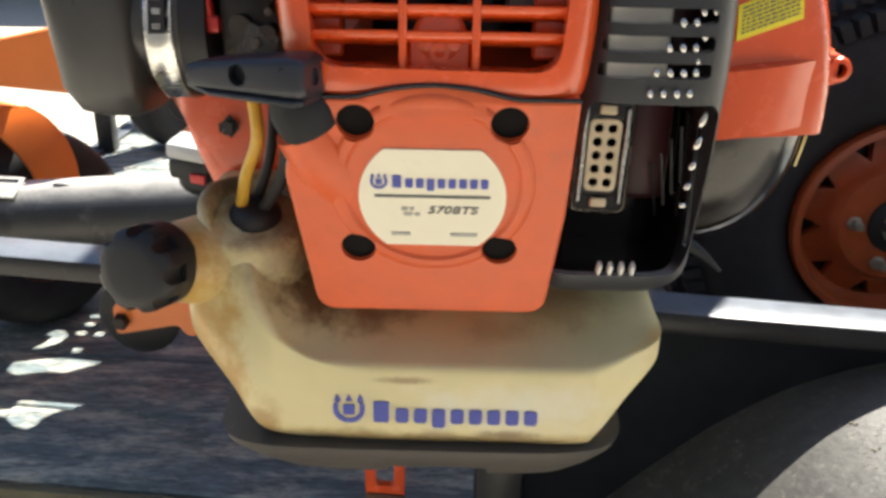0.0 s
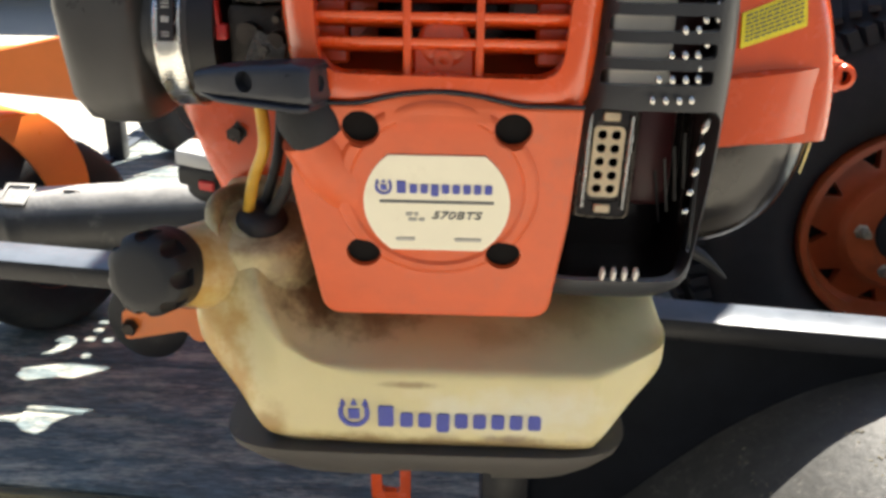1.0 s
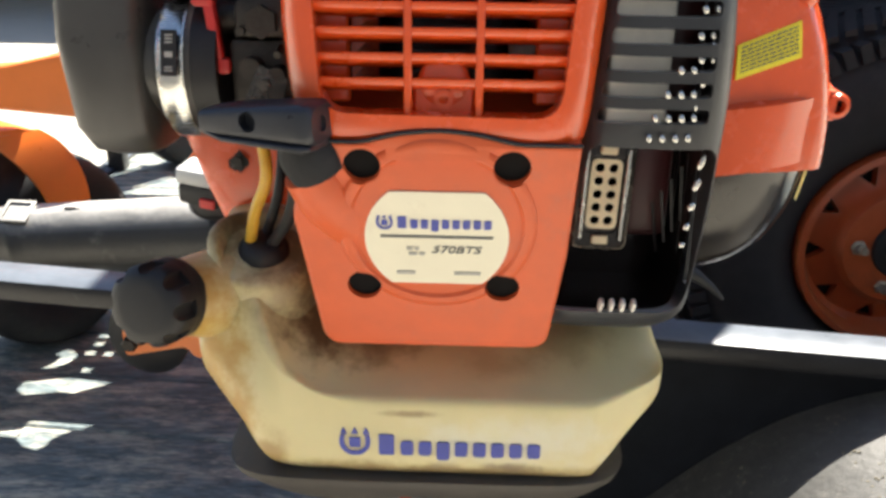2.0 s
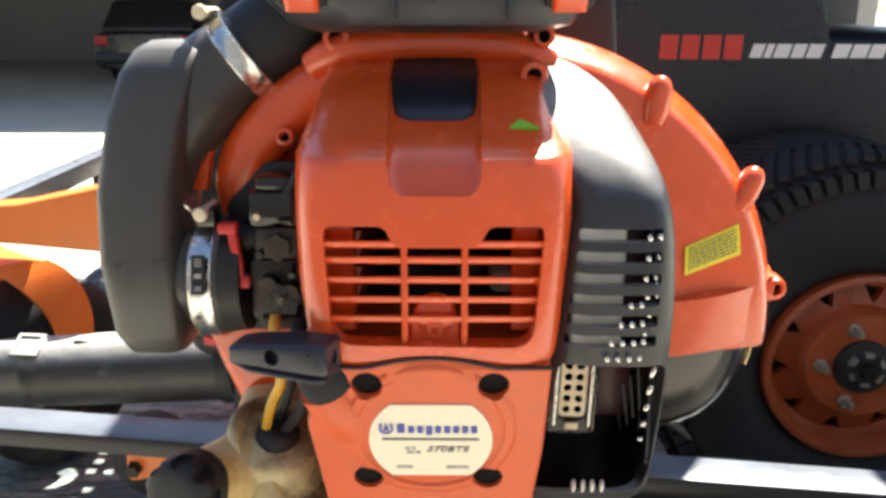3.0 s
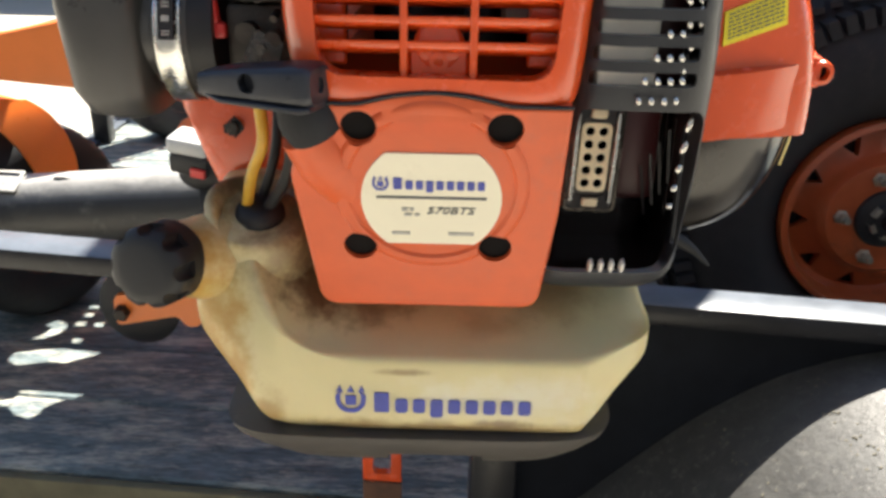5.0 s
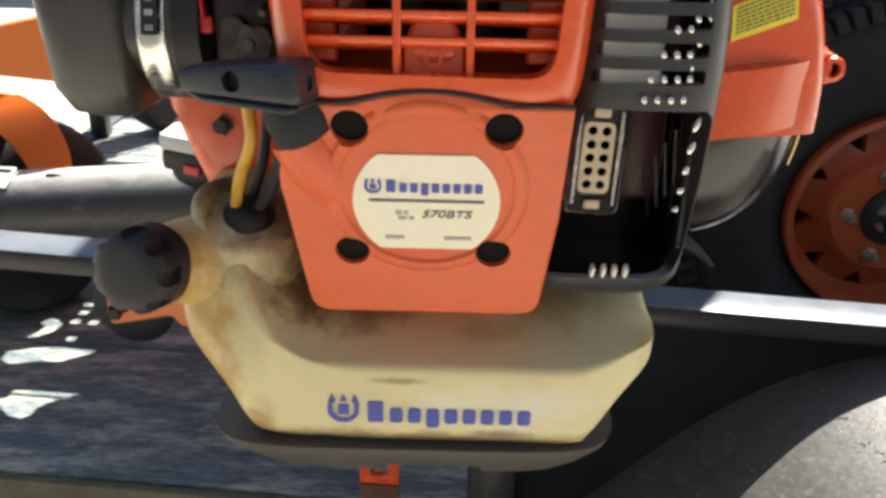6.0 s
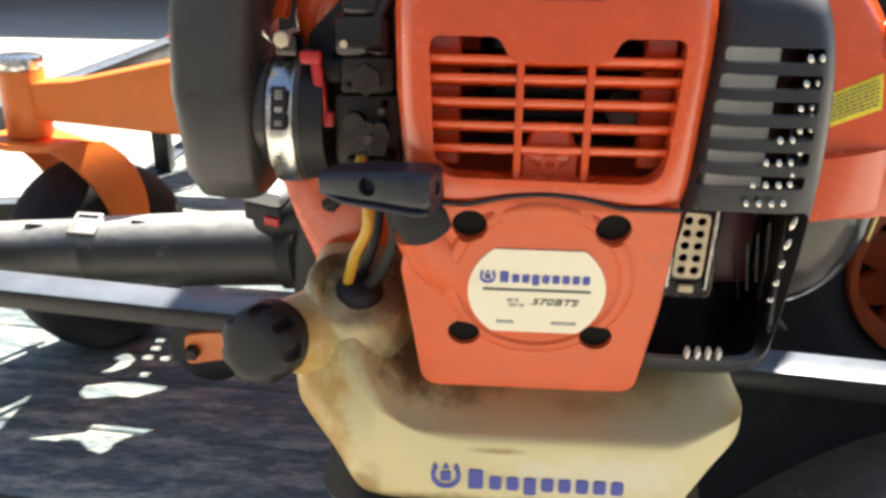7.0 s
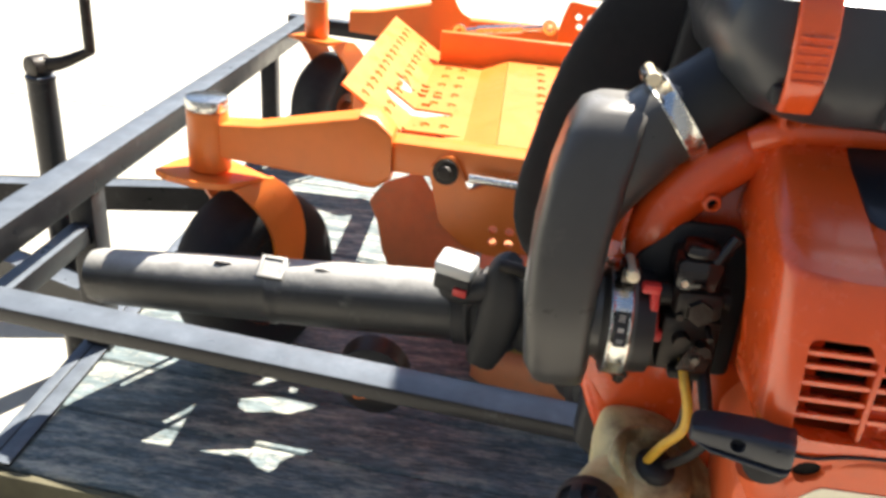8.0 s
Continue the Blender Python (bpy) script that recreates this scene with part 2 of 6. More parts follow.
CLIPPINGS = material("dried grass clippings", (0.42, 0.36, 0.10), 0.9, vary=0.4, scale=200)
CHAFF = material("pale chaff", (0.17, 0.155, 0.115), 0.9, vary=0.4, scale=150)
PALE_GREY = material("pale grey plastic", (0.55, 0.55, 0.53), 0.4, vary=0.08)


# ---- mesh helpers (plan units) ----
def part(name, bm, mat, parent=None, label="", smooth=True, angle=40):
    """Links a bmesh as one mesh object; the plan is scaled to metres here."""
    bmesh.ops.remove_doubles(bm, verts=bm.verts, dist=1e-6)
    bmesh.ops.recalc_face_normals(bm, faces=bm.faces)
    for f in bm.faces:
        f.smooth = smooth
    if smooth:
        for e in bm.edges:
            if len(e.link_faces) == 2 and e.calc_face_angle(0) > radians(angle):
                e.smooth = False
    me = bpy.data.meshes.new(name)
    bm.to_mesh(me)
    bm.free()
    me.transform(Matrix.Scale(UNIT, 4))
    me.materials.append(mat)
    ob = new(name, me)
    if parent is not None:
        ob.parent = parent
    if label:
        tagged(ob, label)
    return ob


def thing(name, label, category, group="", kind=""):
    return tagged(new(name), label, category, group, kind)


def merge(*bms):
    out = bmesh.new()
    for b in bms:
        me = bpy.data.meshes.new("tmp")
        b.to_mesh(me)
        b.free()
        out.from_mesh(me)
        bpy.data.meshes.remove(me)
    return out


def moved(bm, m):
    bmesh.ops.transform(bm, matrix=m, verts=bm.verts)
    return bm


def onto(bm):
    """From the trailer's own directions (along, across, up) to the plan."""
    return moved(bm, PLACE)


def bevelled(bm, r, seg=2, sharp=30):
    es = [e for e in bm.edges if len(e.link_faces) == 2 and e.calc_face_angle(0) > radians(sharp)]
    bmesh.ops.bevel(bm, geom=es, offset=r, segments=seg, profile=0.5, affect="EDGES", clamp_overlap=True)
    return bm


def box(lo, hi, r=0.0, seg=2):
    bm = bmesh.new()
    bmesh.ops.create_cube(bm, size=1.0)
    for v in bm.verts:
        v.co = Vector(lo[k] if v.co[k] < 0 else hi[k] for k in range(3))
    return bevelled(bm, r, seg) if r else bm


def rings(bm, loops, close=True, caps=True):
    """Skins a row of closed loops of equal count."""
    vs = [[bm.verts.new(p) for p in lp] for lp in loops]
    n = len(loops[0])
    for a, b in zip(vs, vs[1:]):
        for k in range(n if close else n - 1):
            bm.faces.new((a[k], a[(k + 1) % n], b[(k + 1) % n], b[k]))
    if caps:
        bm.faces.new(vs[0][::-1])
        bm.faces.new(vs[-1])
    return bm


def super_loop(a0, a1, b0, b1, n=32, e=4.0):
    """A rounded rectangle between a0..a1 and b0..b1; e: how square."""
    out = []
    for k in range(n):
        t = 2 * math.pi * (k + 0.5) / n
        c, s = math.cos(t), math.sin(t)
        out.append(((a0 + a1) / 2 + (a1 - a0) / 2 * math.copysign(abs(c) ** (2 / e), c),
                    (b0 + b1) / 2 + (b1 - b0) / 2 * math.copysign(abs(s) ** (2 / e), s)))
    return out


def loft(stations, axis="z", n=32, e=4.0):
    """Stations: (place on the axis, lo1, hi1, lo2, hi2); the other two axes in order."""
    bm = bmesh.new()
    loops = []
    for st in stations:
        w, a0, a1, b0, b1 = st[:5]
        lp = super_loop(a0, a1, b0, b1, n, st[5] if len(st) > 5 else e)
        loops.append([{"x": (w, p, q), "y": (p, w, q), "z": (p, q, w)}[axis] for p, q in lp])
    return rings(bm, loops)


def smooth_stations(keys, n):
    """Catmull-Rom through rows of numbers."""
    ks = np.array(keys, float)
    out = []
    for k in range(len(ks) - 1):
        p0, p1, p2, p3 = ks[max(0, k - 1)], ks[k], ks[k + 1], ks[min(len(ks) - 1, k + 2)]
        for j in range(n):
            t = j / n
            out.append(0.5 * (2 * p1 + (p2 - p0) * t + (2 * p0 - 5 * p1 + 4 * p2 - p3) * t * t + (3 * p1 - p0 - 3 * p2 + p3) * t ** 3))
    out.append(ks[-1])
    return [tuple(float(q) for q in r) for r in out]


def sweep(keys, n=16, steps=6, e=2.0, hint=(0, 1, 0), caps=True):
    """Keys: x, y, z, half width, half height; the section stands square to the way."""
    st = smooth_stations(keys, steps)
    bm = bmesh.new()
    loops = []
    for k, s in enumerate(st):
        a, b = Vector(st[max(0, k - 1)][:3]), Vector(st[min(len(st) - 1, k + 1)][:3])
        d = (b - a).normalized()
        side = d.cross(Vector(hint))
        side = side.normalized() if side.length > 1e-4 else d.orthogonal().normalized()
        up = side.cross(d).normalized()
        lp = super_loop(-s[3], s[3], -s[4], s[4], n, e)
        loops.append([Vector(s[:3]) + side * p + up * q for p, q in lp])
    return rings(bm, loops, caps=caps)


def rod(a, b, r, r2=None, n=16, bev=0.0):
    a, b = Vector(a), Vector(b)
    bm = bmesh.new()
    bmesh.ops.create_cone(bm, cap_ends=True, segments=n, radius1=r, radius2=r if r2 is None else r2, depth=(b - a).length)
    moved(bm, Matrix.Translation((a + b) / 2) @ (b - a).to_track_quat("Z", "Y").to_matrix().to_4x4())
    return bevelled(bm, bev, 2, 50) if bev else bm


def lathe(profile, centre, axis, n=48, arc=(0, 360)):
    """Profile: (radius, height along the axis)."""
    bm = bmesh.new()
    full = arc[1] - arc[0] >= 359
    m = Matrix.Translation(centre) @ Vector(axis).to_track_quat("Z", "Y").to_matrix().to_4x4()
    loops = []
    steps = n if full else n + 1
    for k in range(steps):
        t = radians(arc[0] + (arc[1] - arc[0]) * k / n)
        loops.append([m @ Vector((r * math.cos(t), r * math.sin(t), h)) for r, h in profile])
    vs = [[bm.verts.new(p) for p in lp] for lp in loops]
    for k in range(n):
        a, b = vs[k], vs[(k + 1) % len(vs)]
        for j in range(len(profile) - 1):
            bm.faces.new((a[j], a[j + 1], b[j + 1], b[j]))
    bmesh.ops.remove_doubles(bm, verts=bm.verts, dist=1e-6)
    return bm


def prism(pts, m, depth, r=0.0, seg=2):
    """A flat outline in x, y, pulled down by depth, set by m; r rounds its edges."""
    bm = bmesh.new()
    top = [bm.verts.new((x, y, 0)) for x, y in pts]
    bot = [bm.verts.new((x, y, -depth)) for x, y in pts]
    bm.faces.new(top)
    bm.faces.new(bot[::-1])
    n = len(pts)
    for k in range(n):
        bm.faces.new((top[k], bot[k], bot[(k + 1) % n], top[(k + 1) % n]))
    bmesh.ops.recalc_face_normals(bm, faces=bm.faces)
    if r:
        bevelled(bm, r, seg, 50)
    return moved(bm, m)


def rounded(pts, radii, n=5):
    """Rounds the corners of an outline."""
    out = []
    N = len(pts)
    for k, p in enumerate(pts):
        r = radii[k] if hasattr(radii, "__len__") else radii
        p, a, b = Vector(p), Vector(pts[k - 1]), Vector(pts[(k + 1) % N])
        if r <= 0:
            out.append(tuple(p))
            continue
        da, db = (a - p).normalized(), (b - p).normalized()
        r = min(r, (a - p).length * 0.45, (b - p).length * 0.45)
        for j in range(n + 1):
            t = j / n
            q = p + da * r * (1 - t) ** 2 + db * r * t * t
            out.append((q.x, q.y))
    return out


def cut(a, *tools):
    """a without the tools, both closed."""
    def ob_of(b):
        bmesh.ops.recalc_face_normals(b, faces=b.faces)
        me = bpy.data.meshes.new("tmp")
        b.to_mesh(me)
        b.free()
        return new("tmp", me)
    oa, ot = ob_of(a), ob_of(merge(*tools))
    mod = oa.modifiers.new("cut", "BOOLEAN")
    mod.operation, mod.solver, mod.object, mod.use_self = "DIFFERENCE", "EXACT", ot, True
    me = bpy.data.meshes.new_from_object(oa.evaluated_get(bpy.context.evaluated_depsgraph_get()))
    out = bmesh.new()
    out.from_mesh(me)
    for o in (oa, ot):
        d = o.data
        bpy.data.objects.remove(o)
        bpy.data.meshes.remove(d)
    bpy.data.meshes.remove(me)
    return out


def face_pose(origin, normal, up=(0, 0, 1)):
    """Local z along normal, local y as near to up as it goes."""
    z = Vector(normal).normalized()
    x = Vector(up).cross(z).normalized()
    y = z.cross(x)
    m = Matrix((x, y, z)).transposed().to_4x4()
    m.translation = origin
    return m


def lettering(text, height, depth=0.0006, bold=0.0, shear=0.0, width=1.0):
    """A line of writing as a mesh, from its lower left corner."""
    cu = bpy.data.curves.new("writing", "FONT")
    cu.body, cu.size, cu.extrude, cu.offset, cu.shear = text, height / 0.7, depth, bold, shear
    ob = new("tmp", cu)
    me = bpy.data.meshes.new_from_object(ob.evaluated_get(bpy.context.evaluated_depsgraph_get()))
    bm = bmesh.new()
    bm.from_mesh(me)
    bpy.data.objects.remove(ob)
    bpy.data.curves.remove(cu)
    bpy.data.meshes.remove(me)
    x0 = min(v.co.x for v in bm.verts)
    for v in bm.verts:
        v.co.x = (v.co.x - x0) * width
    return bm


def bars(spans, y0, y1, depth=0.0006):
    """Plain bars in place of words: spans of x0, x1."""
    return merge(*[box((a, y0, -depth), (b, y1, depth)) for a, b in spans])


# ---- the large structure ----
GROUND = -0.10
TRAILER_DECK = 0.44
SHEAR = Matrix(((1, -0.13, 0, 0), (0, 1, 0, 0), (0, 0, 1, 0), (0, 0, 0, 1)))
PLACE = PLACE @ SHEAR

# concrete drive, one sheet with saw-cut joints, out to the horizon
_bm = bmesh.new()
bmesh.ops.create_grid(_bm, x_segments=1, y_segments=1, size=400)
moved(_bm, Matrix.Translation((0, 0, GROUND - 0.02)))
ground = tagged(part("ground", _bm, CONCRETE, smooth=False), "pale sunlit concrete drive with straight joints", "ground", kind="structure")
slab_mesh = None
for _i in range(-4, 3):
    for _j in range(-1, 5):
        if slab_mesh is None:
            slab = part("slab", box((-1.99, -1.99, GROUND - 0.019), (1.99, 1.99, GROUND), 0.008), CONCRETE, ground, smooth=False)
            slab_mesh = slab.data
        else:
            slab = new("slab", slab_mesh)
            slab.parent = ground
        slab.matrix_basis = pose(0, 0, 0, 0, 0, YAW) @ Matrix.Translation(((4 * _i + 0.6) * UNIT, (4 * _j + 3.05) * UNIT, 0))

# unseen dark ground added behind the camera; it weakens light bounced off the concrete
_bm = box((-60, -40, GROUND - 0.5), (60, -1.75, GROUND + 0.006))
tagged(part("road", _bm, ASPHALT, smooth=False), "unseen dark asphalt added behind the camera to weaken bounce light", "road", kind="structure")


def building():
    b = thing("building_wall", "grey open-fronted garage beyond the drive, in shade", "building", kind="structure")
    part("wall", box((-34, 28, GROUND - 0.3), (8.9, 28.3, 6)), WALL, b, smooth=False)
    part("wall", box((-24.4, 13.95, GROUND - 0.3), (-24.0, 28, 4.6)), WALL, b, smooth=False)
    part("wall", box((8.5, 18.0, GROUND - 0.3), (8.9, 28, 4.6)), WALL, b, smooth=False)
    # unseen roof, added with its front edge placed to cast the ground's shade line
    part("shade_roof", prism([(-25.0, 13.95), (-2.8, 13.95), (9.3, 18.27), (9.3, 28.5), (-25.0, 28.5)], Matrix.Translation((0, 0, 4.9)), 0.4), WALL, b, smooth=False)
    for x, y in ((-9.3, 14.0), (-2.0, 14.3), (6.0, 17.2)):
        part("post", box((x - 0.2, y, GROUND - 0.3), (x + 0.2, y + 0.4, 4.5), 0.01), WALL, b, smooth=False)
    return b


building()


# plain dark wall behind the camera, unseen, added to hold back front sky light
tagged(part("sky_block_wall", box((-40, -8.3, GROUND - 0.3), (40, -8.0, 9.5)), material("dark grey blocker wall", (0.085, 0.095, 0.11), 0.85, vary=0.15, scale=6, bump=0.15), smooth=False), "unseen dark grey wall added behind the camera to cut sky light", "wall", kind="structure")


def parked_car():
    """A dark car seen end on: body, glass, lamps and wheels."""
    c = thing("parked_car", "dark car parked in the shaded garage", "car")
    m = Matrix.Translation((-6.7, 18.5, GROUND))
    body = loft([(0.0, -1.08, 1.08, 0.35, 1.05, 7), (0.12, -1.14, 1.14, 0.28, 1.12, 7), (1.0, -1.16, 1.16, 0.26, 1.15, 7), (4.6, -1.16, 1.16, 0.26, 1.12, 7), (5.4, -1.05, 1.05, 0.35, 0.95, 7)], "y", 40)
    part("body", moved(body, m), DARK_CAR, c)
    part("cabin", moved(loft([(0.25, -1.02, 1.02, 1.1, 1.2, 6), (0.7, -0.92, 0.92, 1.1, 1.80, 6), (2.2, -0.92, 0.92, 1.1, 1.86, 6), (3.4, -1.0, 1.0, 1.1, 1.2, 6)], "y", 32), m), GLOSS_BLACK, c)
    for x in (-0.95, 0.95):
        part("tail_light", moved(box((x - 0.14, -0.03, 0.82), (x + 0.14, 0.1, 1.02), 0.02), m), RED, c)
        part("wheel", moved(lathe([(0.0, 0.12), (0.22, 0.12), (0.38, 0.12), (0.41, 0.05), (0.41, -0.1), (0.0, -0.12)], (x, 1.0, 0.41), (1, 0, 0), 24), m), TYRE, c)
    part("bumper", moved(box((-1.1, -0.1, 0.42), (1.1, 0.1, 0.66), 0.04), m), BODY, c)
    return c


parked_car()


# ---- trailer ----
def trailer():
    t = thing("trailer", "black steel utility trailer with open rails and black wood deck", "trailer")
    L, W = 3.4, 2.55

    def tube(name, a, b, w, h, label=""):
        """Square tube between two points at its top centre line."""
        a, b = Vector(a), Vector(b)
        d = (b - a).normalized()
        s = Vector((0, 0, 1)).cross(d)
        s = s.normalized() if s.length > 0.1 else Vector((0, 1, 0))
        up = d.cross(s)
        bm = bmesh.new()
        bmesh.ops.create_cube(bm, size=1.0)
        for v in bm.verts:
            q = v.co.copy()
            v.co = (a if q.x < 0 else b) + s * (w * q.y) + up * (h * (q.z - 0.5))
        bevelled(bm, 0.006, 2)
        return part(name, onto(bm), PAINT_BLACK, t, label)

    tube("side_rail", (-0.16, -0.086, 0.931), (L, -0.098, 0.931 - 0.027 * (L + 0.16)), 0.064, 0.030)
    tube("front_rail", (-0.122, -0.052, 0.936), (-0.068, W, 0.936), 0.075, 0.07)
    tube("far_rail", (-0.16, W + 0.04, 0.93), (L, W + 0.04, 0.85), 0.07, 0.07)
    tube("middle_rail", (-0.125, -0.052, 0.79), (-0.115, 0.48, 0.79), 0.05, 0.05)
    for v in (0.5, 1.98):
        u = -0.122 + 0.021 * v
        part("post", onto(box((u - 0.032, v - 0.035, 0.30), (u + 0.032, v + 0.035, 0.866), 0.004)), PAINT_BLACK, t)
    part("post", onto(box((-0.165, -0.115, 0.30), (-0.10, -0.055, 0.896), 0.004)), PAINT_BLACK, t)
    for u in (1.235, 2.6):
        part("post", onto(box((u, -0.115, 0.30), (u + 0.062, -0.060, 0.894 - 0.027 * (u + 0.062)), 0.004)), PAINT_BLACK, t)
    part("side_frame", onto(merge(box((-0.17, 0.002, 0.335), (L, 0.020, 0.436), 0.003), box((-0.17, -0.100, 0.315), (L, 0.020, 0.334), 0.003))), FRAME_PAINT, t, "dusty grey-brown steel frame edge")
    part("front_frame", onto(box((-0.158, 0.0, 0.33), (-0.125, W, 0.455), 0.005)), PAINT_BLACK, t)
    part("far_frame", onto(box((-0.17, W, 0.33), (L, W + 0.08, 0.45), 0.005)), PAINT_BLACK, t)
    tube("tongue", (-0.15, 0.75, 0.41), (-1.5, 1.15, 0.41), 0.08, 0.09)
    tube("tongue", (-0.15, 1.7, 0.41), (-1.5, 1.28, 0.41), 0.08, 0.09)

    # fender: a bent sheet with a lip, arching over the road wheel
    curve = smooth_stations([(1.20, 0.36), (1.30, 0.465), (1.407, 0.579), (1.475, 0.651), (1.552, 0.724), (1.653, 0.791), (1.78, 0.832),
                             (1.95, 0.848), (2.15, 0.84), (2.35, 0.77), (2.55, 0.62), (2.7, 0.45)], 4)
    bm = bmesh.new()
    loops = []
    for k, (u, z) in enumerate(curve):
        a, b = Vector(curve[max(0, k - 1)]), Vector(curve[min(len(curve) - 1, k + 1)])
        n = Vector((-(b - a).y, (b - a).x)).normalized() * 0.006
        lip = n * -6
        loops.append([(u, -0.082, z), (u, -0.355, z), (u + 0.3 * n.x * -1, -0.368, z - 0.3 * n.y), (u + lip.x, -0.372, z + lip.y), (u + lip.x, -0.366, z + lip.y),
                      (u - n.x, -0.362, z - n.y), (u - n.x, -0.352, z - n.y), (u - n.x, -0.082, z - n.y)])
    rings(bm, loops)
    # side plate that closes the gap between rail, posts and wheel arch
    part("side_plate", onto(prism([(1.2985, 0.437), (2.5985, 0.437), (2.5985, 0.824), (1.2985, 0.858)], face_pose((0, -0.088, 0), (0, -1, 0)), 0.006)), SHEET_BLACK, t, "black sheet steel side plate")
    part("fender", onto(bm), FENDER_PAINT, t, "dusty black bent steel fender")
    part("road_wheel", onto(lathe([(0.0, 0.0), (0.12, 0.0), (0.2, 0.03), (0.24, 0.05), (0.33, 0.06), (0.385, 0.03), (0.395, -0.05), (0.385, -0.13), (0.33, -0.16), (0.0, -0.16)],
                                          (1.98, -0.26, GROUND + 0.395), (0, -1, 0), 40)), TYRE, t)

    # jack on the tongue: pipe, crank arm and handle
    jack = part("jack", onto(merge(rod((-0.54, 1.05, GROUND), (-0.54, 1.05, 0.945), 0.044, n=24), rod((-0.54, 1.05, 0.945), (-0.54, 1.05, 0.958), 0.047, n=24, bev=0.003))), PAINT_BLACK, t)
    part("crank", onto(merge(rod((-0.555, 1.02, 0.985), (-0.53, 1.08, 0.985), 0.034, n=20, bev=0.006), rod((-0.54, 1.05, 0.955), (-0.54, 1.05, 0.985), 0.024), sweep([(-0.54, 1.05, 0.988, 0.024, 0.014), (-0.47, 1.06, 1.0, 0.020, 0.012), (-0.37, 1.08, 1.045, 0.013, 0.011)], 12, 4),
                             rod((-0.38, 1.08, 1.04), (-0.385, 1.09, 1.19), 0.017))), CARB, jack, "worn steel crank arm")

    # deck boards
    edges = [0.022, 0.232, 0.43, 0.62]
    while edges[-1] < W:
        edges.append(edges[-1] + 0.19)
    for a, b in zip(edges, edges[1:]):
        b = min(b, W)
        h = random.uniform(-0.002, 0.002)
        part("deck_board", onto(box((-0.125, a + 0.002, 0.40), (L - 0.02, b - 0.002, TRAILER_DECK + h), 0.004, 1)), WOOD, t, smooth=False)
    # steel angle along the deck's front and the strip that holds the boards
    part("board_clip", onto(box((-0.125, 0.02, 0.4425), (-0.085, W, 0.452), 0.002)), PAINT_BLACK, t)
    return t


trailer()


# ---- mower ----
def louvre_sheet(c00, c10, c01, c11, rows, cols, thick=0.006):
    """A four-cornered sheet with rows of punched, raised crescents."""
    c00, c10, c01, c11 = map(Vector, (c00, c10, c01, c11))

    def at(a, b):
        return (c00 * (1 - a) + c10 * a) * (1 - b) + (c01 * (1 - a) + c11 * a) * b
    n = (c10 - c00).cross(c01 - c00).normalized()
    bm = bmesh.new()
    rings(bm, [[at(0, 0), at(1, 0), at(1, 0) - n * thick, at(0, 0) - n * thick], [at(0, 1), at(1, 1), at(1, 1) - n * thick, at(0, 1) - n * thick]])
    tools = []
    for a in rows:
        for k in range(cols):
            b = (k + 0.8) / (cols + 0.6)
            p = at(a, b)
            x = (at(a + 0.01, b) - p).normalized()
            y = n.cross(x)
            w, h = 0.013, 0.016
            m = Matrix((x, y, n)).transposed().to_4x4()
            m.translation = p + n * 0.02
            pts = [(-w, -h * 0.6), (0, -h), (w, -h * 0.4), (w, h * 0.4), (0, h), (-w, h * 0.6), (-w * 0.1, 0)]
            tools.append(prism(pts, m, 0.0235))
    return cut(bm, *tools)


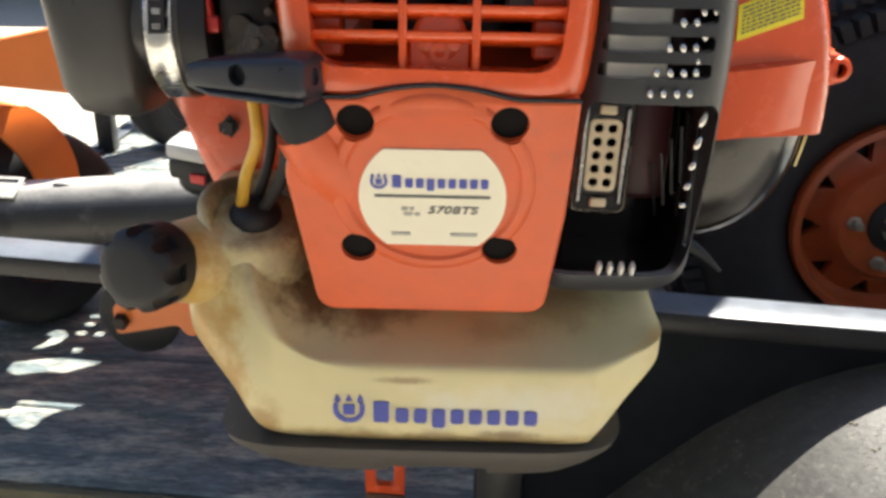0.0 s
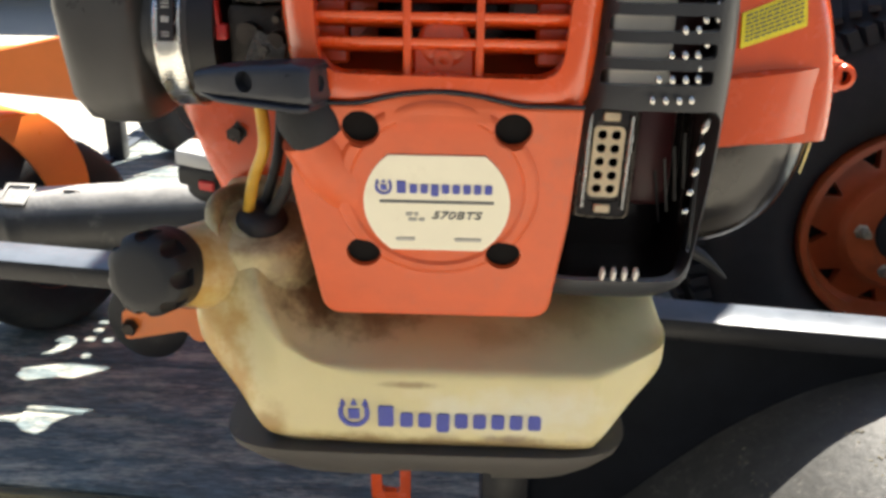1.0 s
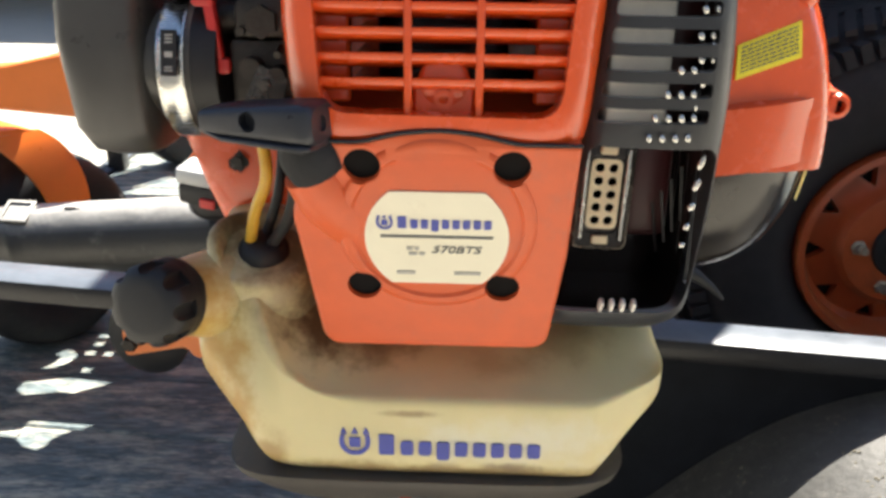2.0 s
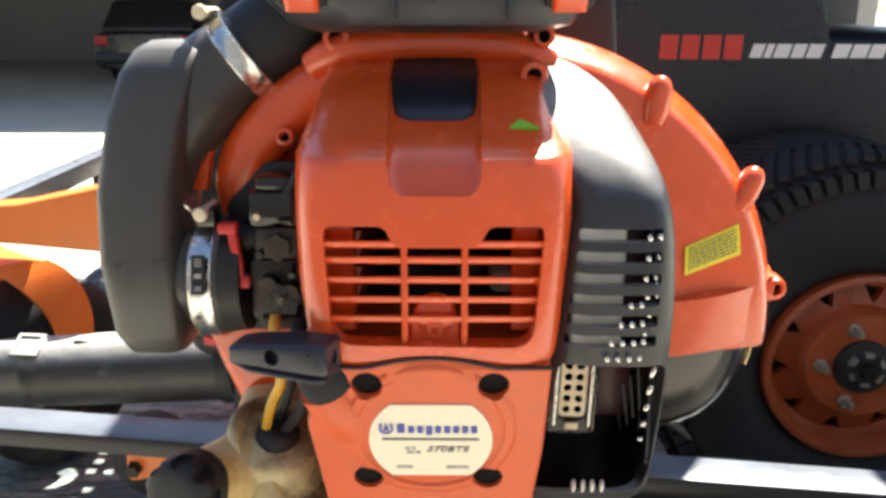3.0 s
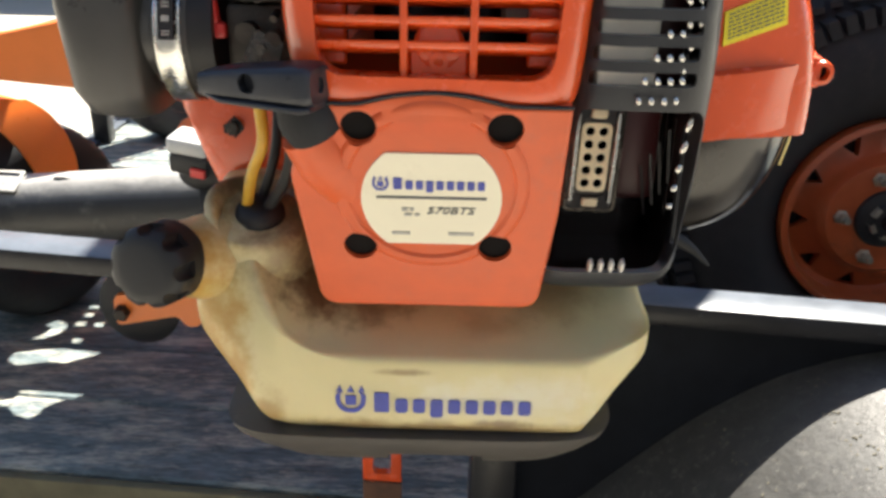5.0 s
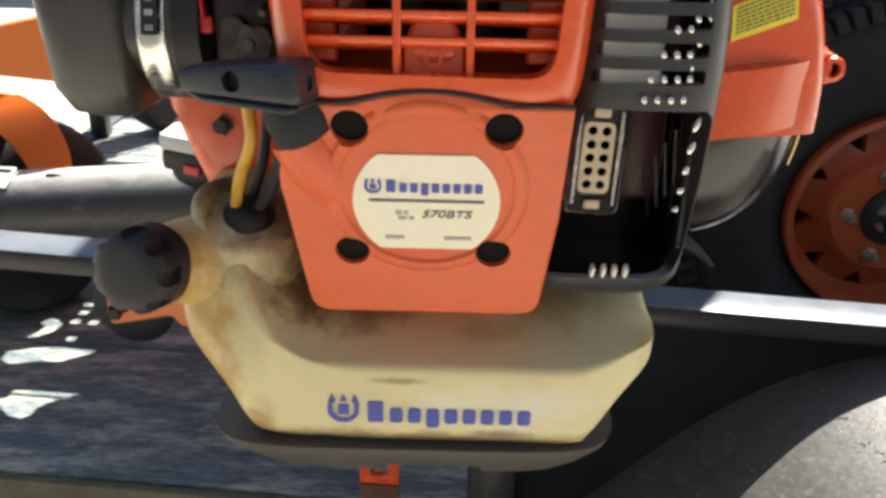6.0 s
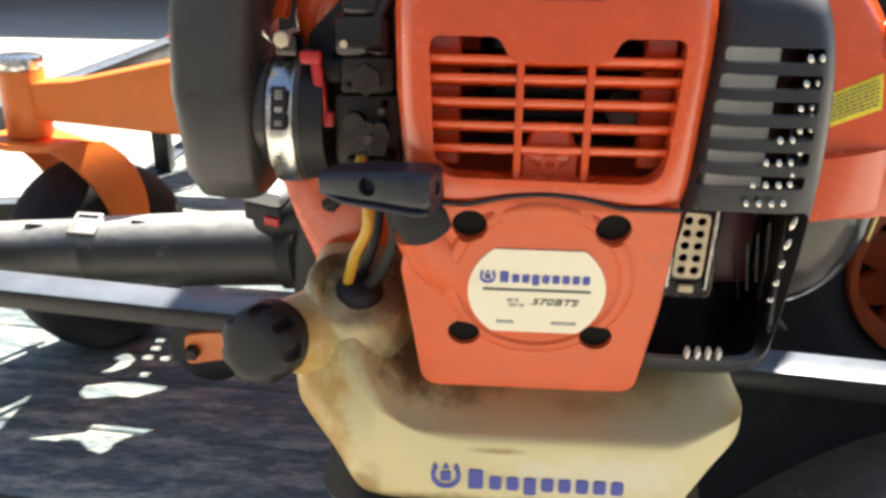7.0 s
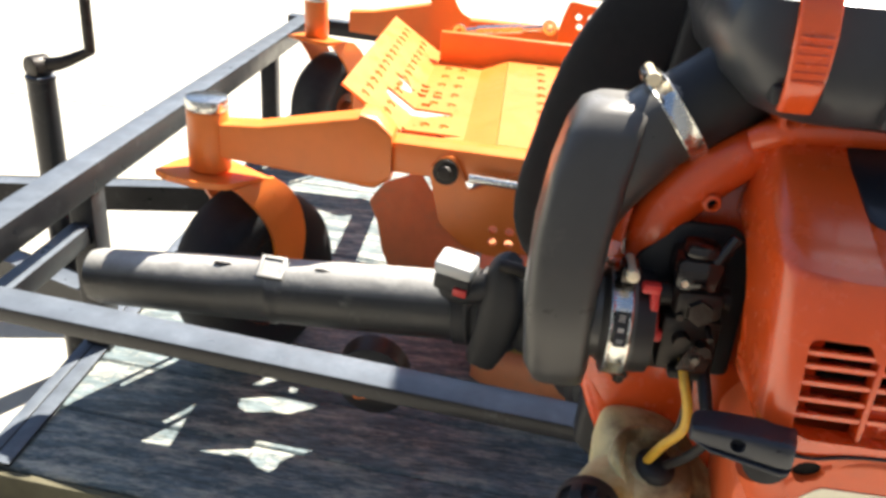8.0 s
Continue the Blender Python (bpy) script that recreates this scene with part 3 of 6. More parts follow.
def drive_wheel():
    c = Vector((1.977, 0.376, 0.84))
    w = thing("rear_drive_wheel", "wide treaded tyre on an orange steel mower wheel", "wheel")
    ax = (0, -1, 0)
    prof = [(0.172, -0.012), (0.188, 0.012), (0.235, 0.03), (0.29, 0.034), (0.335, 0.018), (0.368, -0.012), (0.382, -0.04), (0.382, -0.27), (0.366, -0.30), (0.30, -0.34), (0.2, -0.32)]
    tyre = part("tyre", onto(lathe(prof, c, ax, 64)), TYRE, w, "dusty black rubber tyre with angled tread bars")
    bars_ = []
    for k in range(84):
        for side in (0, 1):
            th = 2 * math.pi * (k + 0.5 * side) / 84
            m = Matrix.Translation(c) @ Matrix.Rotation(th, 4, "Y") @ Matrix.Translation((0, 0.155 + (-0.075 if side == 0 else 0.075), 0.386)) @ Matrix.Rotation(radians(24 if side else -24), 4, "Z")
            bars_.append(moved(box((-0.0085, -0.085, -0.01), (0.0085, 0.085, 0.0)), m))
            m2 = Matrix.Translation(c) @ Matrix.Rotation(th, 4, "Y") @ Matrix.Translation((0, -0.008 if side == 0 else 0.31, 0.366))
            bars_.append(moved(box((-0.0085, -0.018, -0.03), (0.0085, 0.018, 0.0)), m2))
    part("tread", onto(merge(*bars_)), TYRE, tyre, smooth=False)
    # dished orange disc with a ring of triangular holes
    rim = lathe([(0.178, 0.0), (0.178, 0.022), (0.168, 0.026), (0.162, 0.012), (0.157, -0.02), (0.146, -0.03), (0.112, -0.018), (0.104, -0.004), (0.097, 0.006), (0.055, 0.008), (0.0, 0.008),
                 (0.0, -0.008), (0.10, -0.01), (0.112, -0.036), (0.146, -0.045), (0.174, -0.04), (0.178, 0.0)], c, ax, 64)
    tools = []
    for k in range(10):
        th = 2 * math.pi * k / 10 + 0.16
        m = face_pose(c + Vector((math.cos(th) * 0.129, -0.05, math.sin(th) * 0.129)), ax) @ Matrix.Rotation(th, 4, "Z")
        tools.append(prism(rounded([(-0.016, 0.0), (0.015, 0.019), (0.015, -0.019)], 0.005, 3), m @ Matrix.Translation((0, 0, 0.06)), 0.16))
    part("rim", onto(cut(rim, *tools)), RIM, w, "dull orange steel disc with triangular holes")
    part("brake_disc", onto(lathe([(0.0, -0.055), (0.17, -0.055), (0.175, -0.07), (0.0, -0.075)], c, ax, 40)), TYRE, w, "black disc inside the wheel")
    part("hub", onto(lathe([(0.0, 0.024), (0.028, 0.024), (0.032, 0.018), (0.050, 0.014), (0.053, 0.006), (0.053, -0.01)], c, ax, 32)), BLACK, w, "black greasy hub centre")
    for k in range(6):
        part("hub_stud", onto(lathe([(0.025, 0.024), (0.025, 0.0275), (0.033, 0.0265), (0.033, 0.018), (0.025, 0.018), (0.025, 0.024)], c, ax, 10, (60 * k + 12, 60 * k + 44))), ZINC, w)
    part("hub_nut", onto(lathe([(0.0, 0.036), (0.012, 0.036), (0.014, 0.03), (0.014, 0.02)], c, ax, 6)), CARB, w)
    for k in range(5):
        th = 2 * math.pi * k / 5 + radians(-108)
        p = c + Vector((math.cos(th) * 0.074, 0, math.sin(th) * 0.074))
        part("lug_nut", onto(merge(lathe([(0.013, 0.008), (0.013, 0.011), (0.0095, 0.013), (0.0095, 0.024), (0.0, 0.025)], p, ax, 6), rod(p + Vector((0, -0.026, 0)), p + Vector((0, -0.034, 0)), 0.006, n=8))), ZINC, w, "small zinc wheel nut")
    return w


def caster(u, v, turned=58):
    """A front caster whose fork has swung round by so many degrees."""
    c = Vector((u, v, 0))
    w = thing("caster_wheel", "orange forked front caster with black tyre on the mower", "caster wheel", "mower front casters")
    r = 0.222
    swing = Matrix.Translation(c) @ Matrix.Rotation(radians(turned), 4, "Z")
    wc = Vector((0.125, 0, TRAILER_DECK + r))
    part("tyre", onto(moved(lathe([(0.07, 0.060), (0.11, 0.066), (0.13, 0.080), (0.172, 0.086), (r - 0.022, 0.077), (r - 0.006, 0.058), (r, 0.026), (r, -0.026), (r - 0.006, -0.058), (r - 0.022, -0.077), (0.172, -0.086), (0.13, -0.080), (0.11, -0.066), (0.07, -0.060)], wc, (0, -1, 0), 56), swing)), TYRE, w, "smooth black rubber tyre")
    part("rim", onto(moved(lathe([(0.0, 0.088), (0.03, 0.088), (0.035, 0.05), (0.10, 0.045), (0.115, 0.070), (0.115, -0.070), (0.10, -0.045), (0.035, -0.05), (0.03, -0.088), (0.0, -0.088)], wc, (0, -1, 0), 32), swing)), RIM, w)
    part("pivot_tube", onto(rod(c + Vector((0, 0, 0.965)), c + Vector((0, 0, 1.10)), 0.048, n=28, bev=0.003)), MOWER, w)
    part("pivot_cap", onto(rod(c + Vector((0, 0, 1.10)), c + Vector((0, 0, 1.128)), 0.049, n=28, bev=0.006)), STEEL, w, "shiny steel grease cap")
    # fork: a peaked crown plate with a broad strap bent down each side
    for s in (-1, 1):
        st = smooth_stations([(-0.02, 0.105, s * 0.098, 0.948), (0.015, 0.145, s * 0.104, 0.915), (0.06, 0.180, s * 0.106, 0.86), (0.095, 0.195, s * 0.106, 0.79), (0.100, 0.185, s * 0.106, 0.72), (0.100, 0.160, s * 0.106, 0.655), (0.105, 0.145, s * 0.106, 0.635)], 4)
        part("fork_leg", onto(moved(rings(bmesh.new(), [[(a, q - 0.006, z), (b, q - 0.006, z), (b, q + 0.006, z), (a, q + 0.006, z)] for a, b, q, z in st]), swing)), MOWER, w)
    crown = bmesh.new()
    st = [(-0.135, 0.02, 0.985), (-0.09, 0.060, 0.970), (-0.03, 0.094, 0.960), (0.06, 0.104, 0.957), (0.10, 0.104, 0.946), (0.118, 0.102, 0.926)]
    rings(crown, [[(x, -h, z), (x, h, z), (x, h, z - 0.014), (x, -h, z - 0.014)] for x, h, z in st])
    part("fork_crown", onto(moved(crown, swing)), MOWER, w)
    part("axle_bolt", onto(moved(rod(wc + Vector((0, -0.118, 0)), wc + Vector((0, 0.118, 0)), 0.012, n=10), swing)), CARB, w)
    return w


def sun_patch_slots():
    """Made-up openings in the floor plates, shaped to throw sun patches on the deck."""
    m = Matrix.Translation((0, 0, 1.2))
    return [prism([(0.632, 0.650), (0.771, 0.651), (0.724, 0.623), (0.699, 0.595), (0.699, 0.576), (0.684, 0.556), (0.632, 0.572)], m, 0.3),
            prism([(0.572, 0.780), (0.572, 0.815), (0.626, 0.817), (0.739, 0.811), (0.723, 0.792), (0.674, 0.756), (0.592, 0.757)], m, 0.3),
            prism([(0.572, 0.945), (0.583, 0.959), (0.611, 0.952), (0.627, 0.923), (0.621, 0.890), (0.601, 0.871), (0.580, 0.871), (0.596, 0.895), (0.598, 0.924)], m, 0.3),
            *[box((x - 0.011, y - 0.011, 1.0), (x + 0.011, y + 0.011, 1.2)) for x, y in ((0.648, 1.016), (0.650, 0.973), (0.647, 0.930), (0.688, 0.931), (0.666, 0.854))]]


def mower():
    t = thing("ride_on_mower", "orange ride-on mower with black body, strapped on the trailer", "mower")
    for v in (0.5, 2.0):
        # tapered arm from caster to frame
        bm = loft([(0.25, v - 0.033, v + 0.033, 1.002, 1.078, 14), (0.34, v - 0.035, v + 0.035, 0.998, 1.085, 14), (0.565, v - 0.04, v + 0.04, 0.985, 1.135, 14)], "x", 24)
        part("front_arm", onto(bm), MOWER, t)
        part("arm_plate", onto(bevelled(loft([(0.565, v - 0.05, v + 0.05, 0.985, 1.145, 10), (0.60, v - 0.05, v + 0.05, 0.985, 1.14, 10), (0.635, v - 0.045, v + 0.045, 1.01, 1.105, 10)], "x", 16), 0.002)), MOWER, t)
        part("frame_rail", onto(box((0.635, v - 0.035, 1.025), (2.3, v + 0.035, 1.092), 0.005)), MOWER, t)
    part("cross_member", onto(box((0.60, 1.12, 0.985), (0.66, 1.97, 1.05), 0.005)), MOWER, t)
    part("rear_cross_member", onto(box((1.14, 0.53, 0.985), (1.19, 1.97, 1.045), 0.005)), MOWER, t)
    part("foot_rest", onto(cut(louvre_sheet((0.494, 0.622, 1.16), (0.641, 0.622, 1.062), (0.506, 1.42, 1.176), (0.653, 1.42, 1.078), (0.3, 0.66), 13), *sun_patch_slots())), MOWER, t, "slanted orange foot plate with punched grips")
    part("foot_floor", onto(cut(louvre_sheet((0.630, 0.545, 1.06), (0.775, 0.545, 1.06), (0.653, 1.30, 1.078), (0.79, 1.30, 1.078), (0.30, 0.62), 8), *sun_patch_slots())), MOWER, t, "sunlit orange floor plate with punched grips")
    part("floor_ramp", onto(cut(louvre_sheet((0.775, 0.545, 1.06), (0.85, 0.545, 1.088), (0.79, 1.30, 1.078), (0.865, 1.30, 1.106), (), 0), *sun_patch_slots())), MOWER, t)
    part("floor_panel", onto(louvre_sheet((0.852, 0.545, 1.088), (1.34, 0.545, 1.088), (0.867, 1.30, 1.106), (1.355, 1.30, 1.106), (0.19, 0.32), 10)), MOWER, t, "lift-up orange floor panel with punched grips")
    part("floor_wall", onto(box((0.66, 1.31, 1.06), (1.18, 1.335, 1.165), 0.004)), MOWER, t)
    part("side_bar", onto(box((0.565, 1.47, 0.985), (1.06, 1.53, 1.04), 0.004)), MOWER, t)
    # height quadrant: a bracket plate with adjusting holes, turnbuckle rod, lever
    plate = prism(rounded([(1.0, 1.06), (1.19, 1.06), (1.19, 1.24), (1.04, 1.26), (1.02, 1.20)], 0.012), face_pose((0, 1.5, 0), (0, -1, 0)), 0.012)
    holes = [rod((1.07 + 0.038 * i + 0.006 * j, 1.45, 1.215 - 0.03 * j), (1.07 + 0.038 * i + 0.006 * j, 1.56, 1.215 - 0.03 * j), 0.010, n=10) for i in range(3) for j in range(3)]
    part("height_plate", onto(cut(plate, *holes)), MOWER, t, "orange plate with rows of adjusting holes")
    part("turnbuckle", onto(merge(rod((0.715, 1.49, 1.14), (0.98, 1.49, 1.177), 0.009, n=10), rod((0.76, 1.49, 1.146), (0.90, 1.49, 1.166), 0.014, n=6),
                                  lathe([(0.01, -0.01), (0.022, -0.01), (0.022, 0.01), (0.01, 0.01), (0.01, -0.01)], (0.705, 1.49, 1.138), (0, 1, 0), 16),
                                  lathe([(0.01, -0.01), (0.022, -0.01), (0.022, 0.01), (0.01, 0.01), (0.01, -0.01)], (0.985, 1.49, 1.178), (0, 1, 0), 16))), STEEL, t, "zinc-plated threaded linkage rod")
    part("lever", onto(prism(rounded([(0.56, 1.05), (0.66, 1.05), (0.74, 1.16), (0.70, 1.18), (0.64, 1.28), (0.58, 1.32), (0.55, 1.28), (0.61, 1.19)], 0.015), face_pose((0, 1.58, 0), (0, -1, 0)), 0.014)), MOWER, t)
    # lift bracket and pin on the near frame rail
    br = prism(rounded([(0.715, 1.045), (0.735, 1.072), (0.765, 1.082), (0.78, 1.06), (0.80, 1.01), (0.905, 1.062), (0.98, 1.075), (0.99, 0.90), (0.86, 0.87), (0.80, 0.885), (0.745, 0.93)], 0.012), face_pose((0, 0.455, 0), (0, -1, 0)), 0.012)
    holes = [rod((0.86 + 0.035 * i, 0.40, 0.905 + 0.028 * j), (0.86 + 0.035 * i, 0.50, 0.905 + 0.028 * j), 0.010, n=8) for i in range(4) for j in range(2)]
    part("lift_bracket", onto(cut(br, *holes)), MOWER, t, "orange lift bracket with adjusting holes")
    part("lift_pin", onto(merge(lathe([(0.014, 0.0), (0.027, 0.0), (0.027, 0.008), (0.014, 0.008), (0.014, 0.0)], (0.751, 0.455, 1.047), (0, -1, 0), 20), rod((0.751, 0.435, 1.047), (0.751, 0.47, 1.047), 0.016, n=12, bev=0.003))), CARB, t, "steel pin head")
    part("lift_rod", onto(rod((0.80, 0.44, 1.045), (1.3, 0.44, 1.03), 0.009, n=10)), STEEL, t)
    # cutting deck: shell with a sloped nose, front lip and corner
    shell = loft([(0.84, 0.50, 2.1, 0.52, 0.60, 9), (0.88, 0.46, 2.15, 0.52, 0.63, 9), (1.0, 0.44, 2.18, 0.52, 0.635, 9), (1.5, 0.44, 2.18, 0.52, 0.635, 9), (1.6, 0.50, 2.1, 0.52, 0.60, 9)], "x", 32)
    part("cutting_deck", onto(shell), MOWER_DECK, t, "dusty orange cutting deck")
    part("deck_shield", onto(prism(rounded([(0.510, 0.746), (0.554, 0.808), (0.63, 0.842), (0.65, 0.857), (0.708, 0.775), (0.753, 0.706), (0.819, 0.668), (0.834, 0.601), (0.79, 0.539), (0.58, 0.539), (0.552, 0.605), (0.536, 0.691)], 0.012), face_pose((0, 0.95, 0), (0, -1, 0)), 0.012, 0.003)), MOWER_DECK, t, "faded dusty orange shield")
    # anti-scalp roller with its bracket
    part("roller_bracket", onto(prism(rounded([(0.60, 0.60), (0.60, 0.66), (0.66, 0.672), (0.765, 0.672), (0.765, 0.612), (0.735, 0.605), (0.72, 0.628)], 0.014), face_pose((0, 0.245, 0), (0, -1, 0)), 0.014)), MOWER, t)
    part("roller", onto(lathe([(0.0, 0.045), (0.03, 0.045), (0.06, 0.04), (0.078, 0.03), (0.078, -0.03), (0.06, -0.04), (0.0, -0.045)], (0.635, 0.31, 0.625), (0, -1, 0), 32)), BLACK, t, "black deck roller")
    part("roller_bolt", onto(lathe([(0.0, 0.018), (0.012, 0.018), (0.015, 0.012), (0.015, 0.0)], (0.615, 0.245, 0.63), (0, -1, 0), 6)), CARB, t)
    # black body: side tank and hood
    body = loft([(1.40, 0.80, 2.0, 0.95, 1.48, 7), (1.44, 0.75, 2.05, 0.93, 1.55, 7), (1.7, 0.74, 2.06, 0.93, 1.645, 9), (1.985, 0.74, 2.06, 0.93, 1.64, 9), (2.035, 0.74, 2.06, 0.93, 1.438, 9), (2.3, 0.74, 2.06, 0.93, 1.430, 9), (2.95, 0.76, 2.06, 0.95, 1.38, 9)], "x", 40)
    # seat and engine as added blocks, sized to shade rail, fender, deck and tyre
    part("seat_shade_block", onto(loft([(1.50, 1.42, 2.090, 0.82, 1.08, 9), (1.9, 1.41, 2.100, 0.80, 1.10, 9), (2.62, 1.41, 2.100, 0.80, 1.10, 9), (2.68, 1.46, 1.99, 0.85, 1.05, 5)], "z", 40)), BODY, t, "black seat block added above the view to shade rail and deck")
    part("cushion_shade_block", onto(loft([(1.535, 1.95, 2.36, 0.80, 1.90, 7), (1.56, 1.95, 2.385, 0.77, 1.95, 8), (1.97, 1.95, 2.385, 0.77, 1.95, 8), (2.02, 1.95, 2.34, 0.82, 1.90, 6)], "z", 40)), BODY, t, "black seat side block added to shade the drive wheel")
    part("engine_shade_block", onto(loft([(1.38, 2.39, 3.3, 0.80, 1.12, 9), (2.40, 2.37, 3.3, 0.80, 1.12, 9), (2.45, 2.41, 3.25, 0.85, 1.05, 6)], "z", 32)), BODY, t)
    part("body", onto(body), BODY, t, "glossy black moulded body side")
    # maker's lettering as plain bars: red block, then pale blocks
    m = PLACE @ face_pose((0, 0.738, 0), (0, -1, 0))
    for x in (1.68, 1.724, 1.768, 1.812):
        part("red_mark", moved(prism([(x, 1.366), (x + 0.036, 1.366), (x + 0.038, 1.416), (x + 0.002, 1.416)], Matrix(), 0.002), m), RED_INK, t, "red block of lettering")
    for x, w in ((1.865, 0.024), (1.894, 0.014), (1.913, 0.03), (1.948, 0.026), (1.979, 0.03), (2.03, 0.032), (2.067, 0.032), (2.103, 0.03)):
        part("white_mark", moved(prism([(x, 1.37), (x + w, 1.37), (x + w + 0.008, 1.398), (x + 0.008, 1.398)], Matrix(), 0.002), m), WHITE_INK, t, "white slanted block of lettering")
    return t


mower()
drive_wheel()
caster(0.212, 0.5)
caster(0.111, 2.0, 58)


def litter():
    """Dry clippings on the cutting deck, chaff on the trailer's fender."""
    bm = merge(*[rod((x, y, 0.628), (x + random.uniform(-0.03, 0.03), y + random.uniform(-0.03, 0.03), 0.645 + random.uniform(0, 0.03)), 0.002, n=4)
                 for x, y in [(random.uniform(0.86, 1.0), random.uniform(0.48, 0.62)) for _ in range(220)]])
    tagged(part("grass_clippings", onto(bm), CLIPPINGS), "dry grass clippings lying on the mower deck", "grass clippings", kind="stuff")
    bits = []
    for _ in range(260):
        u, v = random.uniform(1.50, 1.82), random.uniform(-0.34, -0.10)
        z = float(np.interp(u, [1.475, 1.552, 1.653, 1.78, 1.95], [0.651, 0.724, 0.791, 0.832, 0.848]))
        slope = math.degrees(math.atan2(float(np.interp(u, [1.475, 1.65, 1.8], [0.9, 0.55, 0.2])), 1))
        w = random.uniform(0.0008, 0.0024)
        bits.append(moved(box((-w, -0.0011, -0.001), (w, 0.0011, 0.0002)), pose(u, v, z + 0.0015, 0, -slope, 0) @ pose(0, 0, 0, 0, 0, random.uniform(0, 180))))
    tagged(part("chaff", onto(merge(*bits)), CHAFF), "pale dry chaff scattered on the black fender", "chaff", kind="stuff")


litter()


# ---- backpack blower ----
def front_y(z):
    """How far back the leaning starter cover stands at height z."""
    return 0.549 + (1.215 - z) * 0.27


TILTED = face_pose((0, front_y(1.154), 1.154), (0, -1, -0.27))     # on the starter cover's face


def fan_y(r):
    """Front surface of the fan housing at radius r."""
    return float(np.interp(r, [0.0, 0.15, 0.19, 0.254, 0.268, 0.276], [0.715, 0.722, 0.733, 0.748, 0.765, 0.79]))


FAN = Vector((0.055, 0, 1.165))


def bmesh_ball(r):
    bm = bmesh.new()
    bmesh.ops.create_icosphere(bm, subdivisions=2, radius=r)
    return bm


def emblem(w):
    """A plain crowned shield in place of the maker's emblem."""
    a = w / 2
    outer = rounded([(-a, a * 0.55), (-a, -a * 0.35), (-a * 0.45, -a * 0.95), (a * 0.45, -a * 0.95), (a, -a * 0.35), (a, a * 0.55)], a * 0.35)
    inner = rounded([(-a * 0.68, a * 0.60), (-a * 0.68, -a * 0.25), (-a * 0.32, -a * 0.66), (a * 0.32, -a * 0.66), (a * 0.68, -a * 0.25), (a * 0.68, a * 0.60)], a * 0.25)
    shield = cut(prism(outer, Matrix.Translation((0, 0, 0.0006)), 0.0012), prism(inner, Matrix.Translation((0, 0, 0.002)), 0.004))
    crown = [prism([(x - a * 0.22, a * 0.62), (x + a * 0.22, a * 0.62), (x, a * 1.12)], Matrix.Translation((0, 0, 0.0006)), 0.0012) for x in (-a * 0.72, 0, a * 0.72)]
    return merge(shield, *crown, bars([(-a * 0.36, a * 0.36)], -a * 0.36, a * 0.36))


def word_bar(w, h, tall, n):
    """Plain rounded blocks in place of a word: a tall one, then low ones."""
    m = Matrix.Translation((0, 0, 0.0006))
    step = w / (n + 0.2)
    out = [prism(rounded([(0, 0), (step * 0.85, 0), (step * 0.85, tall), (0, tall)], step * 0.12), m, 0.0012)]
    for k in range(1, n):
        a = step * (k + 0.2)
        low = -h * 0.3 if k == 3 else 0.0
        out.append(prism(rounded([(a, low), (a + step * 0.72, low), (a + step * 0.72, h), (a, h)], step * 0.22), m, 0.0012))
    return out


